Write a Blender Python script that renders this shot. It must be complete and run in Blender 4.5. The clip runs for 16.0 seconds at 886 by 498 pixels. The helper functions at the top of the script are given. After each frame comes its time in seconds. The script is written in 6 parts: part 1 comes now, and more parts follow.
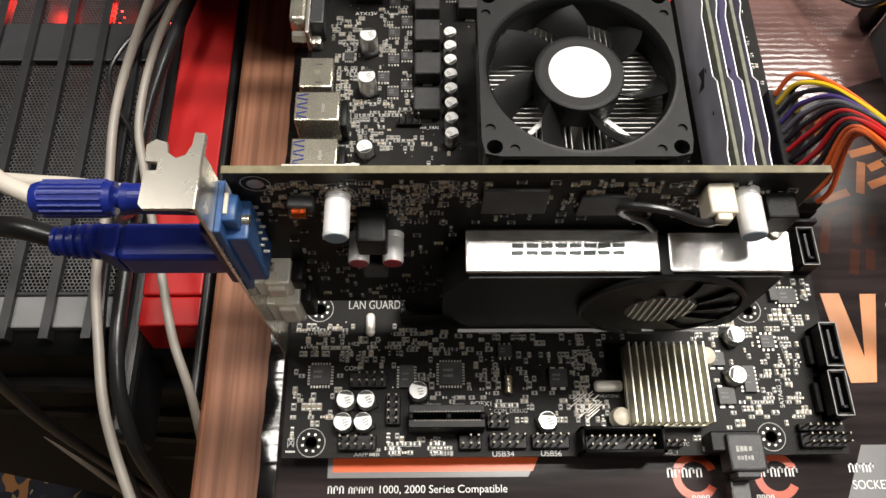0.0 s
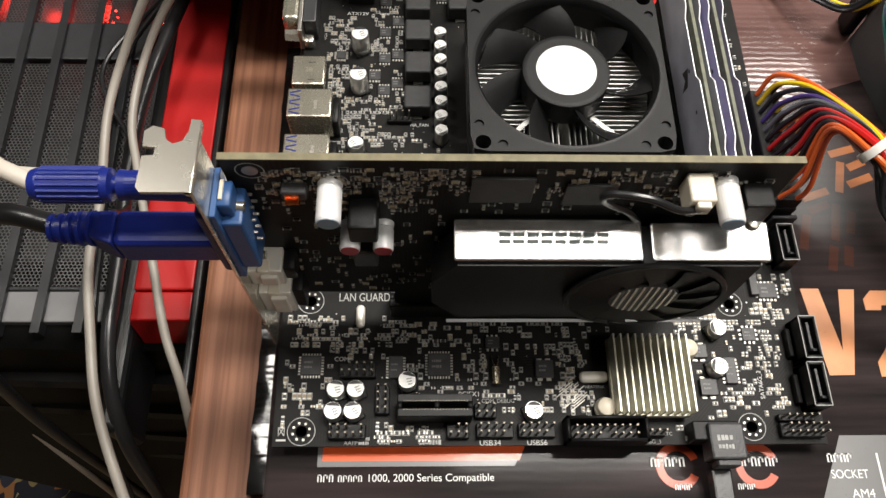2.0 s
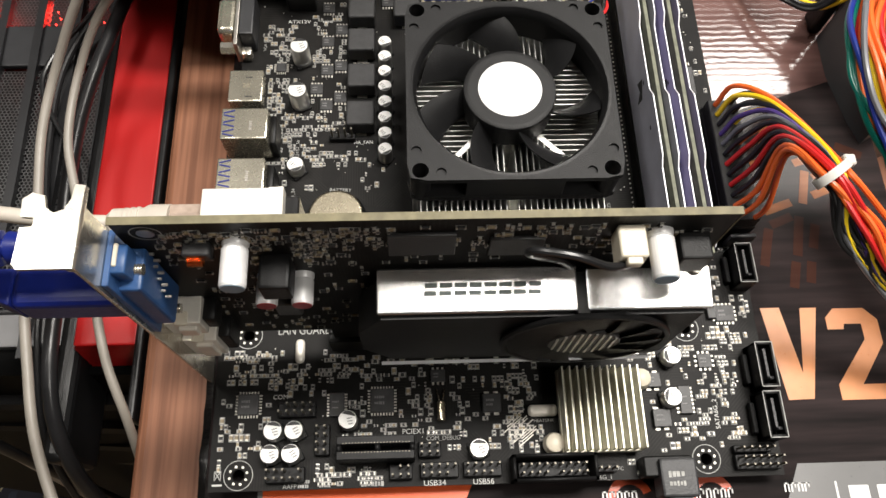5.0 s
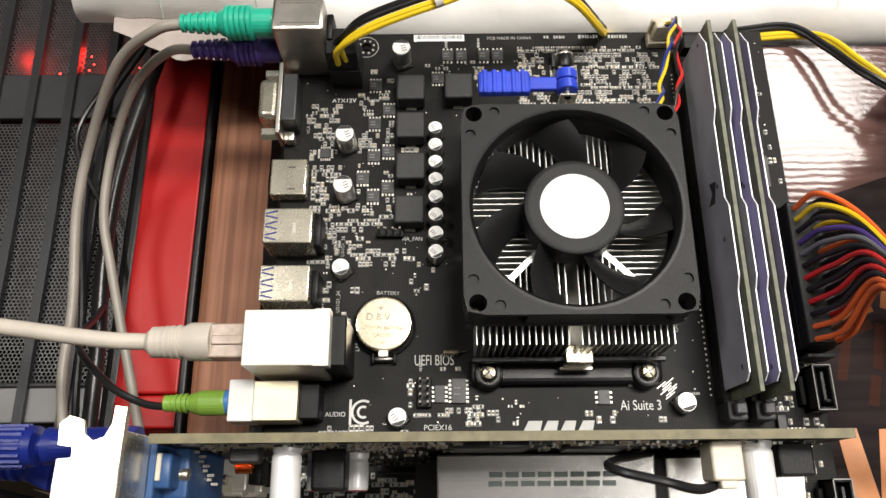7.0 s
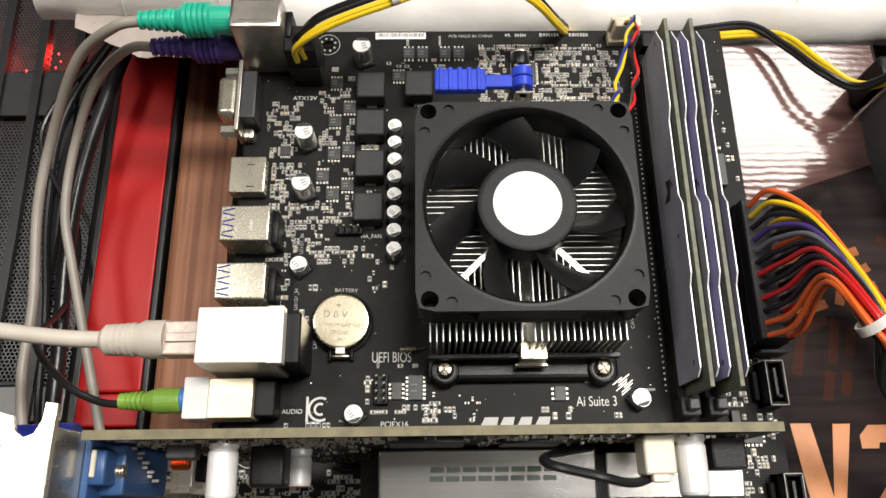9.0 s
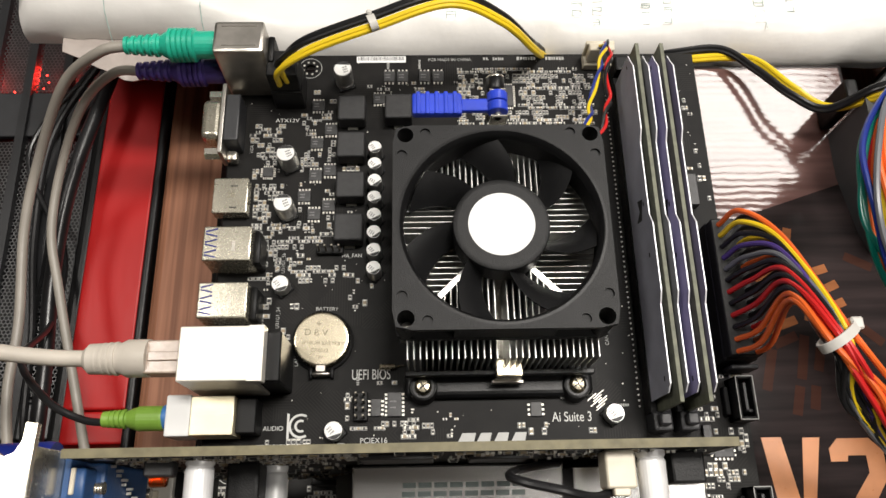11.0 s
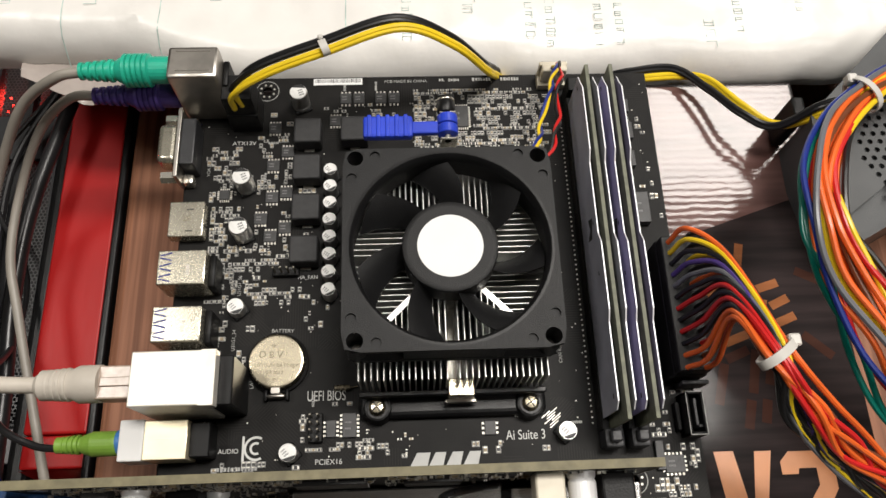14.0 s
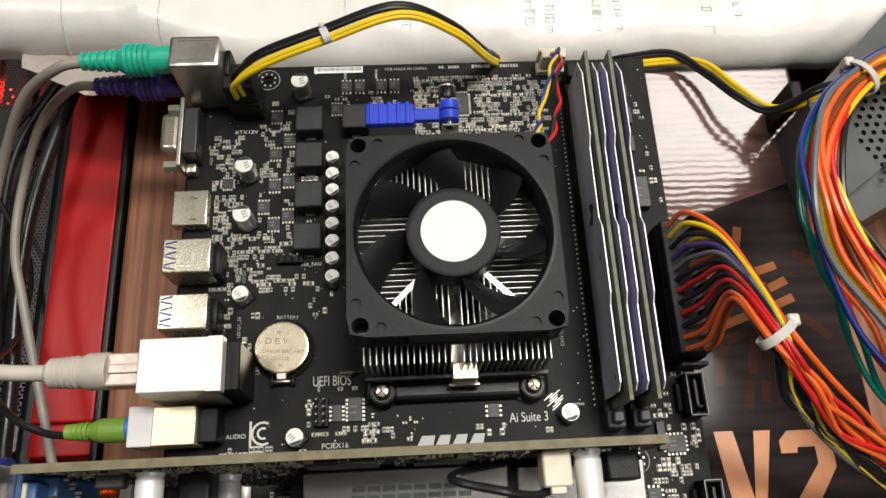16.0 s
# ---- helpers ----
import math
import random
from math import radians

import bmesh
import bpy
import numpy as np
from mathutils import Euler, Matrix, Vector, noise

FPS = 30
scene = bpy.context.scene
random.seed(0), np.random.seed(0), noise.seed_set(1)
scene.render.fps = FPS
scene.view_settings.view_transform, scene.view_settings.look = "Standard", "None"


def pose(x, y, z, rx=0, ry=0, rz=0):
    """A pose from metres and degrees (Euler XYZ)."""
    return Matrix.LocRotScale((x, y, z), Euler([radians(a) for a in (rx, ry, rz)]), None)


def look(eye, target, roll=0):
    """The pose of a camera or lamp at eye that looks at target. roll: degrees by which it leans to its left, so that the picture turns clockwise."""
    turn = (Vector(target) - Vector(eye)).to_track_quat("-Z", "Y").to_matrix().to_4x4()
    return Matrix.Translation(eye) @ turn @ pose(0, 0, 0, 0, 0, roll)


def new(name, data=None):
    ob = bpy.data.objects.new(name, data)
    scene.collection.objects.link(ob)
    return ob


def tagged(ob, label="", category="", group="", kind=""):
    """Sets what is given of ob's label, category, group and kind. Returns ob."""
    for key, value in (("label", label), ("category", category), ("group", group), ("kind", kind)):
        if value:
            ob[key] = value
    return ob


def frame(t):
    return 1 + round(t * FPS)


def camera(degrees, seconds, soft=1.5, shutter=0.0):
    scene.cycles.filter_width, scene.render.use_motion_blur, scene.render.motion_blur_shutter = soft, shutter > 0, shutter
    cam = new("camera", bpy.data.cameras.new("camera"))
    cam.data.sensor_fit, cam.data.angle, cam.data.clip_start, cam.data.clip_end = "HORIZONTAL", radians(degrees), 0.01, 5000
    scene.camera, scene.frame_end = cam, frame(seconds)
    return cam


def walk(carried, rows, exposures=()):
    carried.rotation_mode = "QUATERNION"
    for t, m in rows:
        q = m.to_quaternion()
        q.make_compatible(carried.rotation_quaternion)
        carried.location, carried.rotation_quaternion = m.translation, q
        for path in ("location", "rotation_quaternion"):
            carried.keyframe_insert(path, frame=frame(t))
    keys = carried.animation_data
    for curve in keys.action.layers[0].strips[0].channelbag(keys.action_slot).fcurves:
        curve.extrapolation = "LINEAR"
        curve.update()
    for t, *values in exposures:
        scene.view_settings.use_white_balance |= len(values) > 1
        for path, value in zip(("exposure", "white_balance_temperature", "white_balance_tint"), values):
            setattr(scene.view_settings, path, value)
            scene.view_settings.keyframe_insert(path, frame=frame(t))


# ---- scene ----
cam = camera(61.09, 16.0)
PATH = [
    (0, (0.0490, -0.0377, 0.2557), (0.0537, 0.0635, 0.0271), 2.27),
    (0.5, (0.0507, -0.0397, 0.2577), (0.0576, 0.0620, 0.0294), 3.68),
    (1, (0.0494, -0.0418, 0.2585), (0.0564, 0.0620, 0.0312), 3.76),
    (1.5, (0.0477, -0.0422, 0.2579), (0.0552, 0.0622, 0.0309), 4.21),
    (2, (0.0490, -0.0447, 0.2583), (0.0572, 0.0590, 0.0309), 4.26),
    (2.5, (0.0525, -0.0435, 0.2595), (0.0633, 0.0617, 0.0330), 5.71),
    (3, (0.0562, -0.0403, 0.2585), (0.0677, 0.0634, 0.0313), 6.03),
    (5.5, (0.0689, -0.0027, 0.2563), (0.0758, 0.0850, 0.0223), 2.88),
    (6, (0.0639, 0.0198, 0.2569), (0.0632, 0.1009, 0.0204), -1.56),
    (6.5, (0.0619, 0.0316, 0.2561), (0.0614, 0.1109, 0.0191), -0.96),
    (7, (0.0601, 0.0345, 0.2591), (0.0605, 0.1167, 0.0229), -0.18),
    (7.5, (0.0654, 0.0348, 0.2589), (0.0683, 0.1174, 0.0229), 1.03),
    (8, (0.0682, 0.0371, 0.2610), (0.0722, 0.1193, 0.0249), 2.11),
    (8.5, (0.0706, 0.0346, 0.2588), (0.0747, 0.1158, 0.0224), 2.07),
    (9, (0.0714, 0.0336, 0.2596), (0.0752, 0.1154, 0.0234), 2.00),
    (11.5, (0.0792, 0.0330, 0.2676), (0.0857, 0.1202, 0.0334), 3.29),
    (12, (0.0815, 0.0300, 0.2688), (0.0877, 0.1182, 0.0349), 3.23),
    (12.5, (0.0817, 0.0289, 0.2708), (0.0887, 0.1179, 0.0373), 3.53),
    (13, (0.0847, 0.0283, 0.2723), (0.0922, 0.1187, 0.0393), 3.78),
    (13.5, (0.0879, 0.0314, 0.2711), (0.0961, 0.1214, 0.0380), 3.83),
    (14, (0.0893, 0.0353, 0.2704), (0.0993, 0.1246, 0.0371), 4.54),
    (14.5, (0.0867, 0.0359, 0.2696), (0.0964, 0.1242, 0.0359), 4.36),
    (15, (0.0862, 0.0357, 0.2718), (0.0961, 0.1234, 0.0379), 3.99),
    (15.5, (0.0879, 0.0341, 0.2716), (0.0983, 0.1198, 0.0370), 4.12),
    (16, (0.0869, 0.0333, 0.2726), (0.0980, 0.1191, 0.0381), 4.89),
]
EXPOSURES = [(0, 0.4), (3.2, 0.42), (5.5, 0.48), (6.4, 0.24), (8.5, 0.2), (12, -0.06), (16, -0.19)]
walk(cam, [(t, look(eye, target, roll)) for t, eye, target, roll in PATH], EXPOSURES)

# ---- light ----
world = bpy.data.worlds.new("room_light")
scene.world = world
world.use_nodes = True
world.node_tree.nodes["Background"].inputs[0].default_value = (1.0, 0.93, 0.86, 1)
world.node_tree.nodes["Background"].inputs[1].default_value = 0.05


def ceiling_or_fill_lamp(x, y, z, sx, sy, watts, colour, turn=0.0):
    data = bpy.data.lights.new("ceiling_or_fill_lamp", "AREA")
    data.shape, data.size, data.size_y, data.energy, data.color = "RECTANGLE", sx, sy, watts, colour
    ob = new("ceiling_or_fill_lamp", data)
    ob.matrix_world = pose(x, y, z, 0, 0, turn)
    return ob


ceiling_or_fill_lamp(1.0, 1.13, 1.62, 0.55, 0.5, 14, (1.0, 0.95, 0.885))
ceiling_or_fill_lamp(0.5, 0.4, 1.62, 0.7, 0.3, 27, (1.0, 0.95, 0.885))
ceiling_or_fill_lamp(-0.72, 0.36, 1.62, 0.32, 0.44, 9.5, (1.0, 0.95, 0.88))
# added fill from the near side that lifts the board's front, no known fitting
ceiling_or_fill_lamp(0.95, -0.6, 1.62, 0.4, 0.5, 9, (1.0, 0.95, 0.88))

# red lights inside the tower
for x, y in ((-12.5, 27.2), (-17.5, 28.0)):
    data = bpy.data.lights.new("tower_light", "POINT")
    data.energy, data.color, data.shadow_soft_size = 0.05, (1.0, 0.03, 0.02), 0.006
    new("tower_light", data).location = (x * 0.01, y * 0.01, -0.098)

# ---- materials ----
CM = 0.01


def mat(name, colour, rough=0.5, metal=0.0, vary=0.15, scale=60.0, bump=0.0, fine=900.0, second=None, spec=0.5, coat=0.0, stretch=(1, 1, 1), emit=None):
    """Principled surface with colour drift at one scale and roughness and relief at a finer one."""
    m = bpy.data.materials.new(name)
    m.use_nodes = True
    nt = m.node_tree
    b = nt.nodes["Principled BSDF"]
    b.inputs["Metallic"].default_value = metal
    b.inputs["Specular IOR Level"].default_value = spec
    b.inputs["Coat Weight"].default_value = coat
    b.inputs["Coat Roughness"].default_value = 0.08
    tc, mp = nt.nodes.new("ShaderNodeTexCoord"), nt.nodes.new("ShaderNodeMapping")
    mp.inputs["Scale"].default_value = stretch
    nt.links.new(tc.outputs["Object"], mp.inputs["Vector"])
    n1, n2 = nt.nodes.new("ShaderNodeTexNoise"), nt.nodes.new("ShaderNodeTexNoise")
    n1.inputs["Scale"].default_value, n1.inputs["Detail"].default_value = scale, 4
    n2.inputs["Scale"].default_value, n2.inputs["Detail"].default_value = fine, 3
    nt.links.new(mp.outputs[0], n1.inputs["Vector"])
    nt.links.new(mp.outputs[0], n2.inputs["Vector"])
    mix = nt.nodes.new("ShaderNodeMix")
    mix.data_type = "RGBA"
    c2 = second or tuple(min(1, c * (1 + vary)) for c in colour)
    c1 = colour if second else tuple(c * (1 - vary) for c in colour)
    mix.inputs[6].default_value, mix.inputs[7].default_value = (*c1, 1), (*c2, 1)
    ramp = nt.nodes.new("ShaderNodeMapRange")
    ramp.inputs["From Min"].default_value, ramp.inputs["From Max"].default_value = 0.35, 0.65
    nt.links.new(n1.outputs["Fac"], ramp.inputs["Value"])
    nt.links.new(ramp.outputs[0], mix.inputs[0])
    nt.links.new(mix.outputs[2], b.inputs["Base Color"])
    rr = nt.nodes.new("ShaderNodeMapRange")
    swing = 0.06 if metal > 0.5 else 0.22
    rr.inputs["To Min"].default_value, rr.inputs["To Max"].default_value = rough * (1 - swing), min(1, rough * (1 + swing))
    nt.links.new(n2.outputs["Fac"], rr.inputs["Value"])
    nt.links.new(rr.outputs[0], b.inputs["Roughness"])
    if bump:
        bp = nt.nodes.new("ShaderNodeBump")
        bp.inputs["Strength"].default_value, bp.inputs["Distance"].default_value = bump, 0.0004
        nt.links.new(n2.outputs["Fac"], bp.inputs["Height"])
        nt.links.new(bp.outputs[0], b.inputs["Normal"])
    if emit:
        b.inputs["Emission Color"].default_value, b.inputs["Emission Strength"].default_value = (*emit[:3], 1), emit[3]
    return m


def pcb_material():
    """Black solder mask with faint copper traces under it."""
    m = mat("pcb_black", (0.007, 0.0066, 0.0062), 0.5, vary=0.3, scale=90, bump=0.05, fine=2500, spec=0.16)
    nt = m.node_tree
    b = nt.nodes["Principled BSDF"]
    tc = nt.nodes.new("ShaderNodeTexCoord")
    vo, wv = nt.nodes.new("ShaderNodeTexVoronoi"), nt.nodes.new("ShaderNodeTexWave")
    vo.inputs["Scale"].default_value = 70
    vo.distance = "CHEBYCHEV"
    rot = nt.nodes.new("ShaderNodeVectorRotate")
    rot.rotation_type = "Z_AXIS"
    sep = nt.nodes.new("ShaderNodeSeparateColor")
    st = nt.nodes.new("ShaderNodeMath")
    st.operation = "SNAP"
    st.inputs[1].default_value = 0.25
    ml = nt.nodes.new("ShaderNodeMath")
    ml.operation = "MULTIPLY"
    ml.inputs[1].default_value = 3.14159
    nt.links.new(tc.outputs["Object"], vo.inputs["Vector"])
    nt.links.new(vo.outputs["Color"], sep.inputs[0])
    nt.links.new(sep.outputs[0], st.inputs[0])
    nt.links.new(st.outputs[0], ml.inputs[0])
    nt.links.new(tc.outputs["Object"], rot.inputs["Vector"])
    nt.links.new(ml.outputs[0], rot.inputs["Angle"])
    nt.links.new(rot.outputs[0], wv.inputs["Vector"])
    wv.inputs["Scale"].default_value = 330
    gt = nt.nodes.new("ShaderNodeMath")
    gt.operation = "GREATER_THAN"
    gt.inputs[1].default_value = 0.72
    nt.links.new(wv.outputs["Fac"], gt.inputs[0])
    g2 = nt.nodes.new("ShaderNodeMath")
    g2.operation = "GREATER_THAN"
    g2.inputs[1].default_value = 0.55
    nt.links.new(sep.outputs[1], g2.inputs[0])
    mu = nt.nodes.new("ShaderNodeMath")
    mu.operation = "MULTIPLY"
    nt.links.new(gt.outputs[0], mu.inputs[0])
    nt.links.new(g2.outputs[0], mu.inputs[1])
    mix = nt.nodes.new("ShaderNodeMix")
    mix.data_type = "RGBA"
    old = b.inputs["Base Color"].links[0].from_socket
    nt.links.new(old, mix.inputs[6])
    mix.inputs[7].default_value = (0.014, 0.013, 0.0118, 1)
    nt.links.new(mu.outputs[0], mix.inputs[0])
    nt.links.new(mix.outputs[2], b.inputs["Base Color"])
    return m


def wood_material():
    m = mat("wood_veneer", (0.19, 0.078, 0.042), 0.5, vary=0.1, scale=11, bump=0.2, fine=260, second=(0.35, 0.155, 0.088), stretch=(30, 0.8, 1), spec=0.3)
    return m


def carpet_material():
    m = mat("carpet_pattern", (0.02, 0.022, 0.035), 0.95, scale=30, bump=0.8, fine=700)
    nt = m.node_tree
    b = nt.nodes["Principled BSDF"]
    tc, vo, ns = nt.nodes.new("ShaderNodeTexCoord"), nt.nodes.new("ShaderNodeTexVoronoi"), nt.nodes.new("ShaderNodeTexNoise")
    ns.inputs["Scale"].default_value = 14
    add = nt.nodes.new("ShaderNodeVectorMath")
    sc = nt.nodes.new("ShaderNodeVectorMath")
    sc.operation = "SCALE"
    sc.inputs["Scale"].default_value = 0.09
    nt.links.new(tc.outputs["Object"], ns.inputs["Vector"])
    nt.links.new(ns.outputs["Color"], sc.inputs[0])
    nt.links.new(sc.outputs[0], add.inputs[0])
    nt.links.new(tc.outputs["Object"], add.inputs[1])
    nt.links.new(add.outputs[0], vo.inputs["Vector"])
    vo.inputs["Scale"].default_value = 48
    sep, cr = nt.nodes.new("ShaderNodeSeparateColor"), nt.nodes.new("ShaderNodeValToRGB")
    nt.links.new(vo.outputs["Color"], sep.inputs[0])
    nt.links.new(sep.outputs[0], cr.inputs[0])
    cr.color_ramp.interpolation = "CONSTANT"
    e = cr.color_ramp.elements
    e[0].color, e[1].color, e[1].position = (0.02, 0.02, 0.03, 1), (0.30, 0.23, 0.10, 1), 0.45
    for p, c in ((0.6, (0.035, 0.04, 0.06, 1)), (0.75, (0.38, 0.17, 0.06, 1)), (0.88, (0.38, 0.34, 0.21, 1))):
        e.new(p).color = c
    nt.links.new(cr.outputs[0], b.inputs["Base Color"])
    return m


def gloss_card_material(name="laminated_card", dark=(0.016, 0.014, 0.014), light=(0.04, 0.03, 0.03), deep=0.12, spec=0.1):
    """Laminated printed card: dark print under a glossy film with a fine ripple across it."""
    m = mat(name, dark, 0.11, vary=0.4, scale=25, bump=0.0, second=light, spec=spec, stretch=(0.5, 6, 1))
    nt = m.node_tree
    b = nt.nodes["Principled BSDF"]
    tc, wv, ns = nt.nodes.new("ShaderNodeTexCoord"), nt.nodes.new("ShaderNodeTexWave"), nt.nodes.new("ShaderNodeTexNoise")
    wv.bands_direction = "Y"
    wv.inputs["Scale"].default_value, wv.inputs["Distortion"].default_value, wv.inputs["Detail Scale"].default_value = 105, 2.5, 1.5
    ns.inputs["Scale"].default_value, ns.inputs["Detail"].default_value = 220, 3
    nt.links.new(tc.outputs["Object"], wv.inputs["Vector"])
    nt.links.new(tc.outputs["Object"], ns.inputs["Vector"])
    b1, b2 = nt.nodes.new("ShaderNodeBump"), nt.nodes.new("ShaderNodeBump")
    b1.inputs["Strength"].default_value, b1.inputs["Distance"].default_value = 0.5, 0.00004 * deep
    b2.inputs["Strength"].default_value, b2.inputs["Distance"].default_value = 0.35, 0.00012 * deep
    nt.links.new(wv.outputs["Fac"], b1.inputs["Height"])
    nt.links.new(ns.outputs["Fac"], b2.inputs["Height"])
    nt.links.new(b1.outputs[0], b2.inputs["Normal"])
    nt.links.new(b2.outputs[0], b.inputs["Normal"])
    return m


